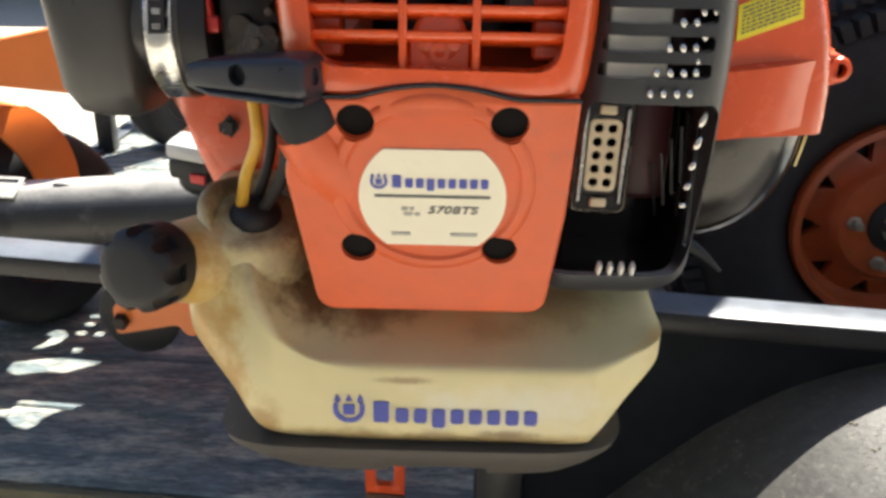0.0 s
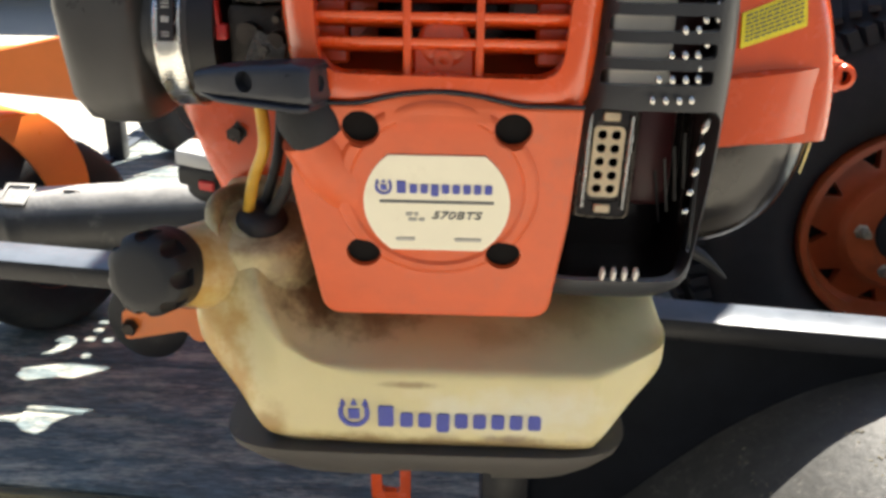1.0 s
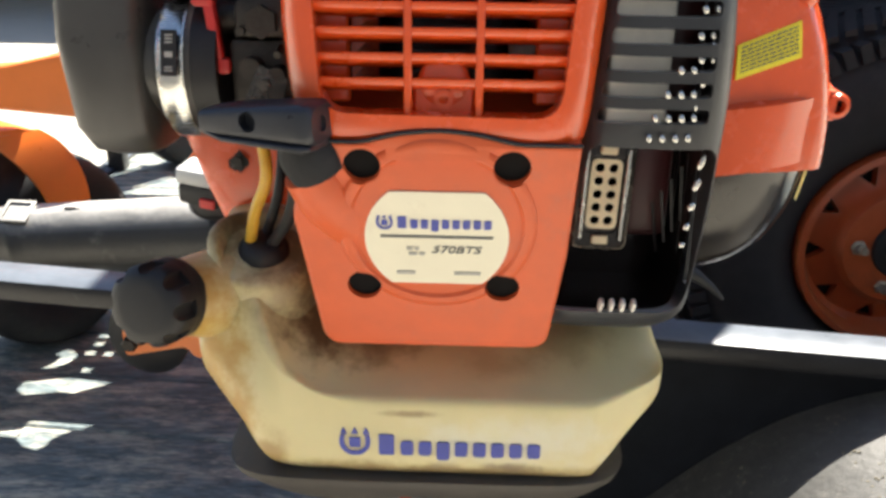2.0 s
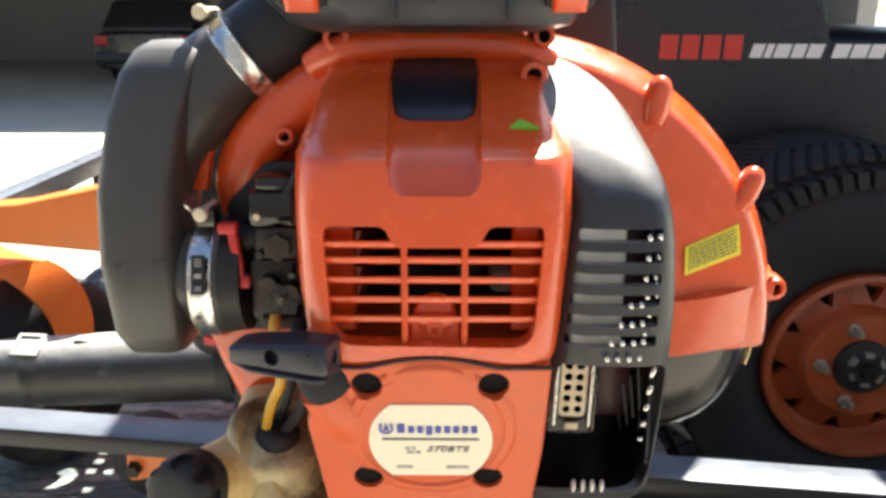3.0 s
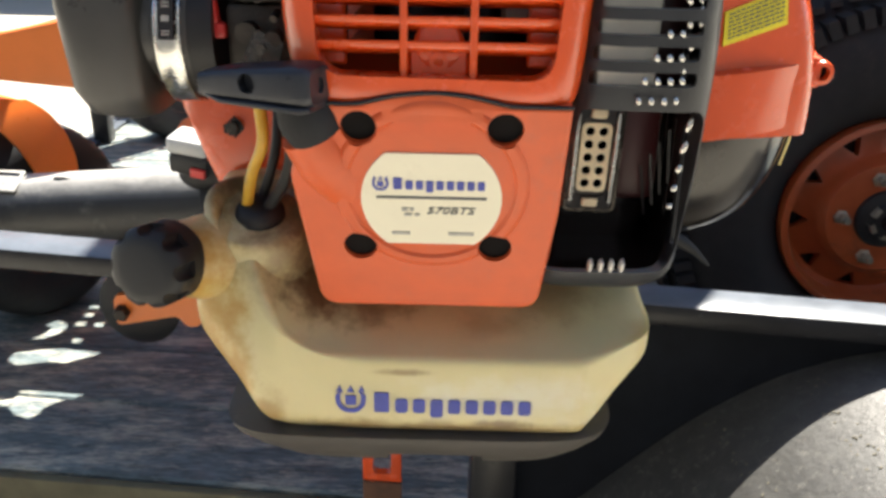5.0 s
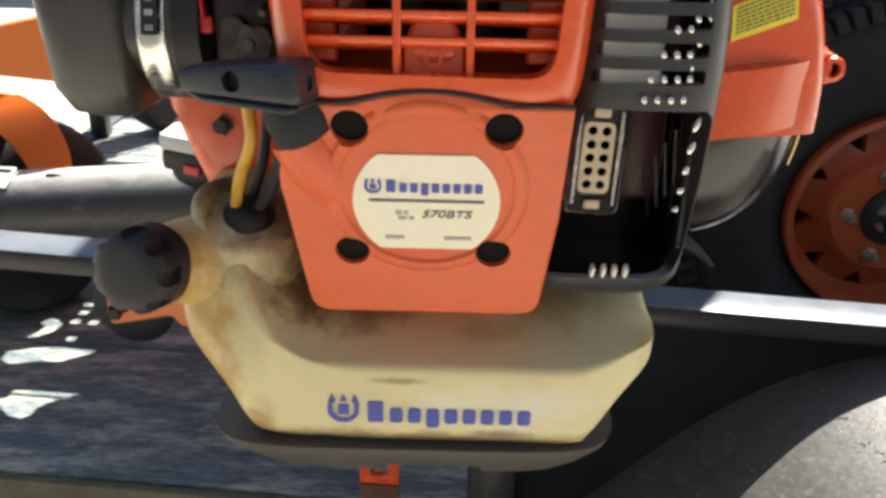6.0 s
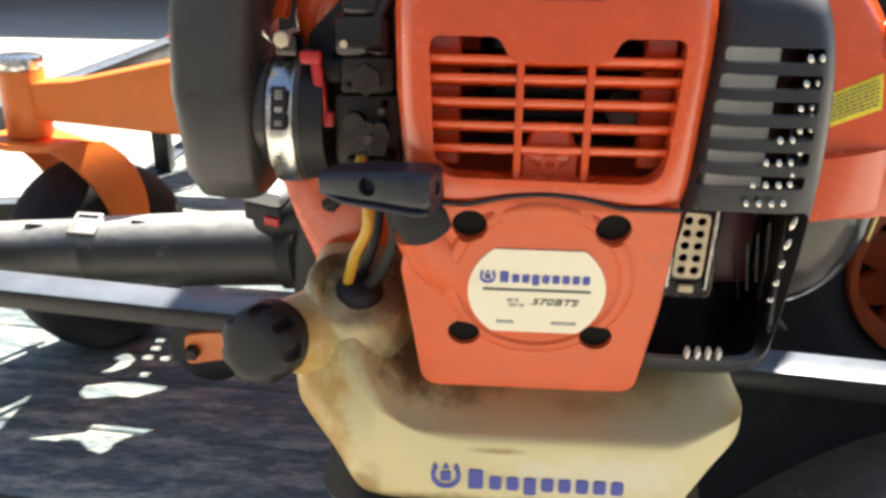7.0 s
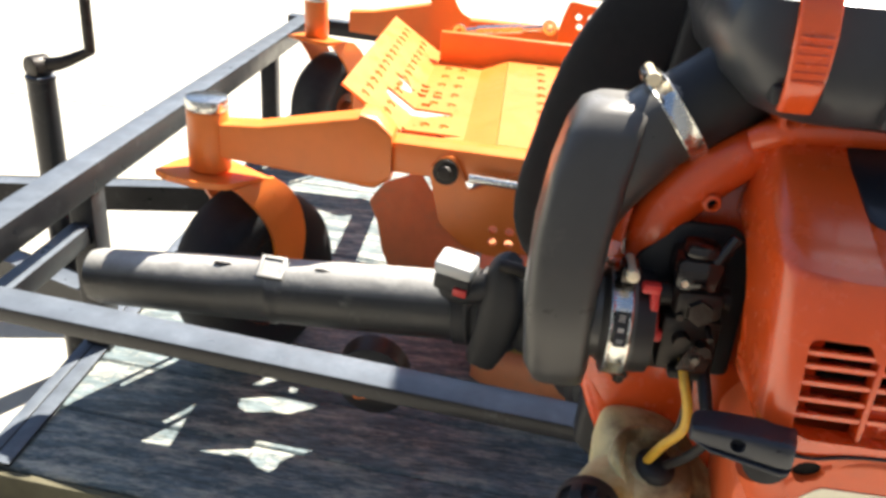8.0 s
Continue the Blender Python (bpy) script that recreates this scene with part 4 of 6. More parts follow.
def fuel_tank(b):
    keys = [  # x, front, back, bottom, top
        (-0.195, 0.650, 0.705, 1.05, 1.085), (-0.190, 0.634, 0.722, 1.012, 1.104), (-0.180, 0.622, 0.735, 0.998, 1.112), (-0.155, 0.606, 0.745, 0.970, 1.115), (-0.136, 0.597, 0.75, 0.941, 1.114),
        (-0.118, 0.595, 0.762, 0.933, 1.108), (-0.098, 0.594, 0.785, 0.931, 1.096), (-0.080, 0.594, 0.81, 0.931, 1.075), (-0.060, 0.594, 0.81, 0.931, 1.052), (-0.03, 0.594, 0.81, 0.931, 1.044), (0.05, 0.594, 0.81, 0.931, 1.044),
        (0.112, 0.594, 0.81, 0.931, 1.046), (0.127, 0.597, 0.81, 0.938, 1.047), (0.149, 0.607, 0.805, 0.968, 1.048), (0.168, 0.618, 0.80, 0.990, 1.048), (0.1755, 0.632, 0.79, 0.998, 1.044), (0.179, 0.655, 0.76, 1.006, 1.034)]
    st = smooth_stations(keys, 4)
    bm = bmesh.new()
    loops = []
    for x, f, k, lo, hi in st:
        lp = super_loop(f, k, lo, hi, 120, 7.5)
        row = []
        edge = min(hi, float(np.interp(x, [-0.195, -0.165, -0.150, -0.140, -0.128, -0.112, -0.096, -0.083, 0.112, 0.152, 0.186], [1.085, 1.110, 1.104, 1.088, 1.058, 1.028, 1.015, 1.011, 1.011, 1.016, 1.02])))
        for y, z in lp:
            # the shelf climbs in a hollow sweep from a low front edge to the back
            s = max(0.0, (z - (lo + hi) / 2) / max(1e-6, (hi - lo) / 2))
            q = min(1.0, max(0.0, (y - f - 0.008) / 0.085))
            top = edge + (hi - edge) * q ** 1.4
            z2 = z + (top - hi) * s
            # the raised left end leans back from the front face
            lean = max(0.0, z2 - 1.03) * 0.55
            row.append((x, y + lean * max(0.0, 1 - (y - f) / 0.15), z2))
        loops.append(row)
    rings(bm, loops)
    tank = part("fuel_tank", bm, TANK, b, "milky yellow stained plastic fuel tank", angle=60)
    # neck to the cap
    ax = Vector((-0.24, -0.94, 0.17)).normalized()
    c = Vector((-0.206, 0.602, 1.079))
    part("filler_neck", rod(c - ax * 0.075 + Vector((0.025, 0, -0.008)), c - ax * 0.013, 0.042, 0.027, 28), TANK, tank)
    cap = lathe([(0.0, 0.020), (0.017, 0.020), (0.024, 0.019), (0.0295, 0.015), (0.0312, 0.010), (0.0312, -0.012), (0.029, -0.018), (0.0, -0.018)], c, ax, 56)
    tools = []
    fp = face_pose(c, ax)
    for k in range(8):
        th = 2 * math.pi * k / 8
        tools.append(moved(rod((math.cos(th) * 0.0325, math.sin(th) * 0.0330, -0.002), (math.cos(th) * 0.0305, math.sin(th) * 0.0305, 0.04), 0.0070, n=12), fp))
    part("fuel_cap", merge(cut(cap, *tools), rod(c - ax * 0.017, c + ax * 0.013, 0.0250, n=32), rod(c - ax * 0.0175, c - ax * 0.006, 0.0288, n=40), rod(c - ax * 0.0178, c - ax * 0.008, 0.0314, n=40)), BLACK, tank, "black ribbed fuel cap")
    # grommet with its two hoses
    g = Vector((-0.140, 0.660, 1.097))
    gx = Vector((0.05, -0.35, 1)).normalized()
    part("collar", lathe([(0.012, 0.004), (0.030, 0.004), (0.036, 0.003), (0.040, -0.001), (0.042, -0.014), (0.044, -0.040), (0.044, -0.070)], g - gx * 0.002, gx, 40), TANK, tank)
    part("collar_wall", sweep([(g.x + 0.037 * math.cos(radians(w)), g.y + 0.038 * math.sin(radians(w)), g.z + 0.006 - 0.016 * q, 0.0080 - 0.0060 * q, 0.018 - 0.014 * q) for w, q in ((10, 1), (30, 0.7), (55, 0.35), (80, 0.1), (110, 0), (140, 0), (165, 0.05), (185, 0.2), (203, 0.5), (218, 0.8), (230, 1))], 18, 4, 2.3, (0, 0, 1)), TANK, tank, "raised stained wall round the hose grommet")
    part("grommet", lathe([(0.0, 0.011), (0.012, 0.011), (0.016, 0.009), (0.0195, 0.004), (0.0205, -0.006), (0.0, -0.008)], g + gx * 0.003, gx, 28), BLACK, tank, "black rubber grommet")
    part("fuel_hose", sweep([(-0.149, 0.656, 1.108, 0.0046, 0.0046), (-0.140, 0.644, 1.138, 0.0046, 0.0046), (-0.128, 0.634, 1.165, 0.0046, 0.0046), (-0.128, 0.634, 1.190, 0.0046, 0.0046), (-0.134, 0.648, 1.214, 0.0046, 0.0046), (-0.130, 0.700, 1.226, 0.0046, 0.0046)], 12), YELLOW_HOSE, b, "yellow fuel hose")
    part("return_hose", sweep([(-0.131, 0.654, 1.108, 0.0048, 0.0048), (-0.114, 0.640, 1.135, 0.0048, 0.0048), (-0.106, 0.630, 1.165, 0.0048, 0.0048), (-0.113, 0.640, 1.198, 0.006, 0.006), (-0.115, 0.70, 1.228, 0.006, 0.006)], 12), BLACK, b, "black rubber hose")
    part("vent_hose", sweep([(-0.140, 0.668, 1.108, 0.0040, 0.0040), (-0.125, 0.660, 1.150, 0.0040, 0.0040), (-0.122, 0.672, 1.190, 0.0040, 0.0040), (-0.124, 0.70, 1.222, 0.0040, 0.0040)], 12), BLACK, b, "thin black vent hose")
    # paper sticker and the maker's mark as plain bars
    n = Vector((0, -1, 0))
    m = face_pose((0, 0.5935, 0), n)
    part("maker_mark", moved(emblem(0.024), m @ Matrix.Translation((-0.0625, 0.969, 0))), BLUE_INK, tank, "blue emblem")
    for bm in word_bar(0.128, 0.0125, 0.018, 9):
        part("mark_block", moved(bm, m @ Matrix.Translation((-0.044, 0.9585, 0))), BLUE_INK, tank, "blue block of lettering")
    # tray under the tank
    tray = loft([(0.895, -0.126, 0.116, 0.622, 0.79, 6), (0.900, -0.136, 0.124, 0.612, 0.80, 6), (0.914, -0.155, 0.138, 0.600, 0.81, 6), (0.929, -0.170, 0.150, 0.590, 0.818, 6), (0.936, -0.173, 0.153, 0.589, 0.818, 6), (0.937, -0.164, 0.146, 0.596, 0.81, 6)], "z", 64)
    tray = cut(tray, box((-0.035, 0.55, 0.88), (0.045, 0.72, 0.912), 0.006))
    part("base_tray", tray, TRAY, b, "scuffed grey brown plastic base")


def starter_cover(b):
    pts = [(-0.081, -0.104), (0.079, -0.104), (0.087, -0.02), (0.089, 0.0635), (-0.072, 0.0635), (-0.095, 0.012), (-0.092, -0.012)]
    body = prism(rounded(pts, (0.014, 0.014, 0, 0.004, 0.004, 0.01, 0.01)), TILTED, 0.10, 0.009, 4)
    holes = []
    for x, z in ((-0.047, 1.20), (0.047, 1.20), (-0.050, 1.108), (0.045, 1.108)):
        p = Vector((x, front_y(z), z))
        q = TILTED.inverted() @ p
        holes.append(moved(rod((q.x, q.y, -0.03), (q.x, q.y, 0.01), 0.0118, n=28), TILTED))
    cover = part("starter_cover", cut(body, *holes), ORANGE_DULL, b, "faded orange starter cover with screw holes")
    # shallow round boss, kept clear of the screw holes
    ring = lathe([(0.0, 0.0), (0.0660, 0.0), (0.0648, 0.0022), (0.0620, 0.0034), (0.0575, 0.0032), (0.0555, 0.0012), (0.0530, 0.0018), (0.0, 0.0018)], TILTED @ Vector((0, 0.002, -0.0005)), TILTED.to_3x3() @ Vector((0, 0, 1)), 72)
    holes = [moved(rod((q[0], q[1], -0.03), (q[0], q[1], 0.02), 0.0125, n=28), TILTED) for q in [(TILTED.inverted() @ Vector((x, front_y(z), z)))[:2] for x, z in ((-0.047, 1.20), (0.047, 1.20), (-0.050, 1.108), (0.045, 1.108))]]
    part("round_boss", cut(ring, *holes), ORANGE_DULL, cover)
    # near-black plugs paint the shaded depth of the screw holes
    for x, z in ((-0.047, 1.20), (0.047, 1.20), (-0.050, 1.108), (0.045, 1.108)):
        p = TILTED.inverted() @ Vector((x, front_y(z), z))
        part("screw", moved(rod((p.x, p.y, -0.0299), (p.x, p.y, -0.0045), 0.0117, n=24), TILTED), HOLE_FILL, cover)
    # label: a circle with flat top and bottom
    arc = math.asin(0.0365 / 0.0475)
    pts = [(0.0475 * math.cos(a), 0.0475 * math.sin(a)) for a in np.linspace(-arc, arc, 14)] + [(0.0475 * math.cos(a), 0.0475 * math.sin(a)) for a in np.linspace(math.pi - arc, math.pi + arc, 14)]
    pts = [(float(x), float(y) - 0.006) for x, y in pts]
    lab = part("label", prism(pts, TILTED @ Matrix.Translation((0, 0, 0.0026)), 0.0012), LABEL, cover, "cream maker's label")
    m = TILTED @ Matrix.Translation((0, 0, 0.0027))
    part("maker_mark", moved(emblem(0.011), m @ Matrix.Translation((-0.034, 0.007, 0))), BLUE_INK, lab)
    for bm in word_bar(0.063, 0.0068, 0.009, 9):
        part("mark_block", moved(bm, m @ Matrix.Translation((-0.0255, 0.003, 0))), BLUE_INK, lab)
    part("rule", moved(box((-0.037, -0.0045, -0.0005), (0.037, -0.0028, 0.0006)), m), GREY_INK, lab)
    t = lettering("570BTS", 0.0056, 0.0006, 0.0, 0.25, 1.3)
    part("writing", moved(t, m @ Matrix.Translation((-0.003, -0.0165, 0))), GREY_INK, lab)
    part("worn_mark", moved(merge(bars([(-0.02, -0.016), (-0.0145, -0.012)], -0.0145, -0.012), bars([(-0.0185, -0.013), (-0.0115, -0.008)], -0.0185, -0.0165)), m), PALE_INK, lab)
    for x0, x1 in ((-0.027, -0.0145), (0.012, 0.0295)):
        part("small_bar", moved(bars([(x0, x1)], -0.0345, -0.0322), m), PALE_INK, lab)
    part("crest", prism(rounded([(-0.030, 1.205), (0.031, 1.205), (0.033, 1.2130), (0.046, 1.2155), (0.024, 1.2205), (0.001, 1.2228), (-0.022, 1.2205), (-0.043, 1.2155), (-0.032, 1.2130)], 0.001), face_pose((0, 0.5476, 0), (0, -1, 0)), 0.02, 0.0006), ORANGE_DULL, cover)
    # rope guide at the cover's upper corner
    part("rope_guide", sweep([(-0.056, 0.585, 1.152, 0.022, 0.020), (-0.070, 0.572, 1.172, 0.021, 0.019), (-0.082, 0.562, 1.194, 0.018, 0.016)], 20), ORANGE_DULL, cover)
    part("rope_bushing", sweep([(-0.075, 0.560, 1.194, 0.0185, 0.0165), (-0.080, 0.556, 1.206, 0.0195, 0.0170), (-0.084, 0.552, 1.217, 0.015, 0.013)], 20), TYRE, cover, "black rubber rope bushing")
    hp = pose(-0.107, 0.549, 1.2285, 0, -2, -15) @ Matrix.Diagonal((0.94, 1, 1, 1))
    grip = loft([(-0.040, -0.010, 0.010, -0.004, 0.004, 4), (-0.037, -0.014, 0.014, -0.0075, 0.007, 5), (-0.020, -0.0165, 0.0165, -0.009, 0.0095, 5.5), (0.010, -0.0175, 0.0175, -0.011, 0.0115, 5.5), (0.032, -0.0180, 0.0180, -0.0135, 0.0130, 4.5),
                 (0.040, -0.0172, 0.0172, -0.0138, 0.0128, 4), (0.0435, -0.0150, 0.0150, -0.0115, 0.0105, 3.5)], "x", 32)
    lip = loft([(-0.039, -0.012, 0.012, -0.0068, -0.0030, 5), (-0.020, -0.0185, 0.0185, -0.0108, -0.0072, 5), (0.012, -0.0195, 0.0195, -0.0135, -0.0092, 5), (0.036, -0.0195, 0.0195, -0.0158, -0.0110, 5), (0.042, -0.0160, 0.0160, -0.0150, -0.0112, 4)], "x", 32)
    grip = cut(grip, rod((0.000, -0.03, 0.002), (0.000, -0.009, 0.002), 0.0062, n=18), rod((0.041, 0, -0.0005), (0.06, 0, -0.0005), 0.0050, n=18))
    h = moved(merge(grip, lip), hp)
    part("pull_handle", h, HANDLE, b, "black rubber starter pull handle")


def engine_cover(b):
    keys = [  # z, left, right, front, back
        (1.2155, -0.082, 0.091, 0.552, 0.74), (1.219, -0.085, 0.094, 0.549, 0.74), (1.235, -0.092, 0.097, 0.547, 0.75), (1.27, -0.097, 0.100, 0.546, 0.76), (1.32, -0.100, 0.105, 0.548, 0.765), (1.362, -0.101, 0.106, 0.554, 0.77),
        (1.3695, -0.100, 0.106, 0.561, 0.77), (1.376, -0.099, 0.105, 0.575, 0.77), (1.384, -0.097, 0.104, 0.595, 0.772), (1.401, -0.093, 0.101, 0.63, 0.774), (1.418, -0.090, 0.099, 0.670, 0.776), (1.430, -0.088, 0.097, 0.71, 0.778), (1.434, -0.08, 0.09, 0.735, 0.77)]
    st = [(z, l, r, f, k, float(np.interp(z, [1.25, 1.34, 1.37, 1.39, 1.43], [8.0, 6.0, 4.6, 4.0, 3.4]))) for z, l, r, f, k in smooth_stations(keys, 3)]
    body = loft(st, "z", 96)
    m = face_pose((0, 0.535, 0), (0, -1, 0))
    opening = rounded([(-0.070, 1.234), (0.074, 1.232), (0.081, 1.322), (0.042, 1.322), (0.034, 1.307), (-0.024, 1.307), (-0.032, 1.322), (-0.0745, 1.322)], (0.016, 0.016, 0.008, 0.005, 0.005, 0.005, 0.005, 0.008))
    hollow = box((-0.089, 0.566, 1.205), (0.094, 0.80, 1.332), 0.01)
    # channel down the middle of the crown
    channel = loft([(1.343, -0.022, 0.031, 0.50, 0.5530, 6), (1.349, -0.027, 0.035, 0.50, 0.5575, 8), (1.360, -0.029, 0.036, 0.50, 0.5660, 9), (1.370, -0.030, 0.0365, 0.50, 0.5800, 9), (1.380, -0.031, 0.037, 0.50, 0.6040, 9), (1.390, -0.032, 0.0375, 0.50, 0.6270, 9), (1.402, -0.034, 0.038, 0.50, 0.6520, 9), (1.418, -0.036, 0.039, 0.50, 0.688, 9), (1.46, -0.036, 0.039, 0.50, 0.76, 9)], "z", 40)
    # cut-out for the carburettor on the near left side
    side = moved(rod((-0.2, 0, 0), (-0.085, 0, 0), 0.075, n=32), Matrix.Translation((0, 0.715, 1.275)))
    solid = cut(body, prism(opening, m, 0.06), hollow, channel, side)
    cover = part("engine_cover", solid, ORANGE, b, "glossy orange engine cover", angle=35)
    # bars of the grille
    for k in range(5):
        z = 1.2525 + 0.0148 * k
        if k == 4:
            z = 1.3085
        x1 = 0.0745 + 0.0068 * (z - 1.232) / 0.09
        x0 = -0.0705 - 0.004 * (z - 1.234) / 0.09
        bar = box((x0 - 0.004, 0.553, z - 0.0028), (x1 + 0.004, 0.572, z + 0.0024), 0.001, 1)
        for v in bar.verts:
            v.co.z += (v.co.y - 0.553) * -0.35
        part("grille_bar", bar, ORANGE, cover)
    for x in (-0.018, 0.025):
        part("grille_post", box((x - 0.0024, 0.5515, 1.226), (x + 0.0024, 0.566, 1.311), 0.0008, 1), ORANGE, cover)
    for x0, x1 in ((-0.074, -0.055), (0.069, 0.080)):
        part("grille_side", box((x0 - 0.01, 0.570, 1.236), (x1, 0.582, 1.324), 0.002, 1), ORANGE, cover)
    tab = merge(box((-0.0155, 0.562, 1.228), (0.0225, 0.572, 1.250), 0.002, 1), lathe([(0.0, 0.0), (0.016, 0.0), (0.016, 0.008), (0.013, 0.010), (0.0, 0.010)], (0.0035, 0.571, 1.2505), (0, -1, 0), 28),
                lathe([(0.003, 0.0), (0.006, 0.0), (0.006, 0.003), (0.003, 0.003), (0.003, 0.0)], (0.0035, 0.5625, 1.241), (0, -1, 0), 16))
    part("cover_latch", tab, ORANGE, cover)
    # raised badge above the grille
    part("badge", merge(*[prism(rounded(p, 0.0015), face_pose((0, 0.5490 + dy, 0), (0, -1, 0.1)), 0.003, 0.0006) for p, dy in (
        ([(-0.006, 1.323 - 0.0), (-0.003, 1.323), (-0.003, 1.339), (-0.006, 1.339)], 0.0), ([(0.006, 1.323), (0.009, 1.323), (0.009, 1.339), (0.006, 1.339)], 0.0), ([(-0.006, 1.3215), (0.009, 1.3215), (0.009, 1.3245), (-0.006, 1.3245)], 0.0), ([(-0.004, 1.330), (0.007, 1.330), (0.007, 1.3325), (-0.004, 1.3325)], 0.0))]), ORANGE, cover)
    # black insert at the top of the channel
    part("crown_insert", loft([(1.3865, -0.024, 0.029, 0.617, 0.66, 5), (1.390, -0.029, 0.034, 0.620, 0.67, 6), (1.400, -0.032, 0.036, 0.638, 0.68, 7), (1.413, -0.0345, 0.0375, 0.666, 0.71, 8), (1.434, -0.035, 0.038, 0.712, 0.75, 8)], "z", 36), BODY, cover, "glossy black insert in the crown")
    p = Vector((0.067, 0.5995, 1.3850))
    part("green_mark", prism([(-0.0105, -0.004), (0.012, -0.0055), (-0.001, 0.0085)], face_pose(p, (0.03, -0.40, 0.92)) @ Matrix.Translation((0, 0, 0.0012)), 0.002), GREEN, cover, "small green triangle sticker")
    part("seam_gasket", sweep([(x, 0.5490 - 0.0015 * (abs(x) < 0.05), z, 0.0015, 0.0015) for x, z in ((-0.080, 1.2160), (-0.060, 1.2160), (-0.046, 1.2168), (-0.024, 1.2218), (0.001, 1.2240), (0.026, 1.2218), (0.049, 1.2168), (0.064, 1.2160), (0.089, 1.2160))], 10, 4), GLOSS_BLACK, cover)
    # engine inside: dark cylinder fins behind the grille
    for k in range(7):
        part("cooling_fin", box((-0.06, 0.62, 1.225 + 0.015 * k), (0.075, 0.70, 1.2285 + 0.015 * k), 0.001, 1), GLOSS_BLACK, b)
    part("cylinder", box((-0.045, 0.635, 1.20), (0.06, 0.72, 1.335), 0.01), GLOSS_BLACK, b, "black engine cylinder")
    part("spark_cap", box((0.045, 0.60, 1.255), (0.078, 0.64, 1.275), 0.006), PALE_INK, b)


def muffler_guard(b):
    keys = [  # z, left, right, front, back
        (1.060, 0.088, 0.158, 0.625, 0.70), (1.066, 0.080, 0.172, 0.608, 0.71), (1.080, 0.077, 0.184, 0.597, 0.72), (1.11, 0.080, 0.186, 0.588, 0.73), (1.16, 0.086, 0.187, 0.573, 0.735), (1.205, 0.090, 0.1865, 0.562, 0.74),
        (1.25, 0.096, 0.1865, 0.558, 0.74), (1.30, 0.100, 0.1835, 0.558, 0.74), (1.335, 0.103, 0.178, 0.567, 0.745), (1.36, 0.103, 0.170, 0.585, 0.75), (1.385, 0.099, 0.158, 0.615, 0.755), (1.405, 0.095, 0.143, 0.652, 0.76), (1.420, 0.088, 0.122, 0.695, 0.765), (1.426, 0.08, 0.105, 0.725, 0.755)]
    st = [(z, l - 0.008 - 0.05 * min(1.0, max(0.0, (z - 1.34) / 0.04)), r, f, k, 4.2 - 1.6 * min(1.0, max(0.0, (z - 1.34) / 0.04))) for z, l, r, f, k in smooth_stations(keys, 3)]
    body = loft(st, "z", 64)
    inner = loft([(z, l - 0.004, r - 0.006, f + 0.007, k + 0.05, 4.2) for z, l, r, f, k, _ in st if 1.072 < z < 1.345], "z", 48)
    m = face_pose((0, 0.5, 0), (0, -1, 0))
    window = prism(rounded([(0.082, 1.083), (0.172, 1.083), (0.180, 1.10), (0.1785, 1.204), (0.172, 1.2115), (0.0965, 1.2125)], (0.006, 0.01, 0.01, 0.008, 0.006, 0.006)), m, 0.16)
    slots = [prism(rounded([(0.106 - 0.0015 * k, z - 0.0045), (0.166, z - 0.0045), (0.166, z + 0.0045), (0.107 - 0.0015 * k, z + 0.0045)], 0.003, 3), m, 0.20) for k, z in enumerate((1.3125, 1.2965, 1.2805, 1.2645, 1.2485, 1.2325))]
    def side_vents():
        """Round vents and slits in the right flank, four slits in the floor."""
        out = []
        for z in (1.3125, 1.2965, 1.2805, 1.2645, 1.2485, 1.2325, 1.218):
            for q in range(4):
                y = 0.615 + 0.026 * q
                out.append(rod((0.16, y, z), (0.22, y, z), 0.0042, n=10))
        for q in range(4):
            y = 0.615 + 0.026 * q
            out.append(box((0.16, y - 0.004, 1.10 + 0.012 * q), (0.22, y + 0.004, 1.19)))
        return out
    g = part("muffler_guard", cut(body, inner, window, *slots, *side_vents()), GREY, b, "dark grey slotted muffler guard", angle=35)
    liner = [(z, l + 0.001, r - 0.0075, f + 0.0085, k, 4.2) for z, l, r, f, k, _ in st if 1.074 < z < 1.226]
    slim = [(z + (0.002 if n == 0 else -0.002 if n == len(liner) - 1 else 0), l + 0.0015, r - 0.0015, f - 0.03, k - 0.0015, 4.2) for n, (z, l, r, f, k, _) in enumerate(liner)]
    part("guard_lining", cut(loft(liner, "z", 48), loft(slim, "z", 48), *side_vents()), GLOSS_BLACK, g, "glossy black inner lining")
    part("heat_shield", loft([(1.072, 0.088, 0.165, 0.675, 0.76, 6), (1.10, 0.086, 0.174, 0.672, 0.76, 6), (1.20, 0.092, 0.174, 0.676, 0.76, 6), (1.33, 0.105, 0.166, 0.68, 0.76, 6)], "z", 32), GLOSS_BLACK, g, "glossy dark heat shield")
    part("muffler_can", box((0.104, 0.569, 1.222), (0.1425, 0.70, 1.322), 0.004), MUFFLER, b, "beige muffler steel")
    part("muffler_flank", merge(box((0.1435, 0.600, 1.212), (0.168, 0.70, 1.318), 0.006), box((0.1400, 0.655, 1.120), (0.1720, 0.671, 1.2115), 0.006)), material("dark red steel", (0.055, 0.006, 0.008), 0.4, vary=0.3), b, "dark red painted muffler side")
    # bright beads put in for light showing at the small vents of the right corner
    bead = None
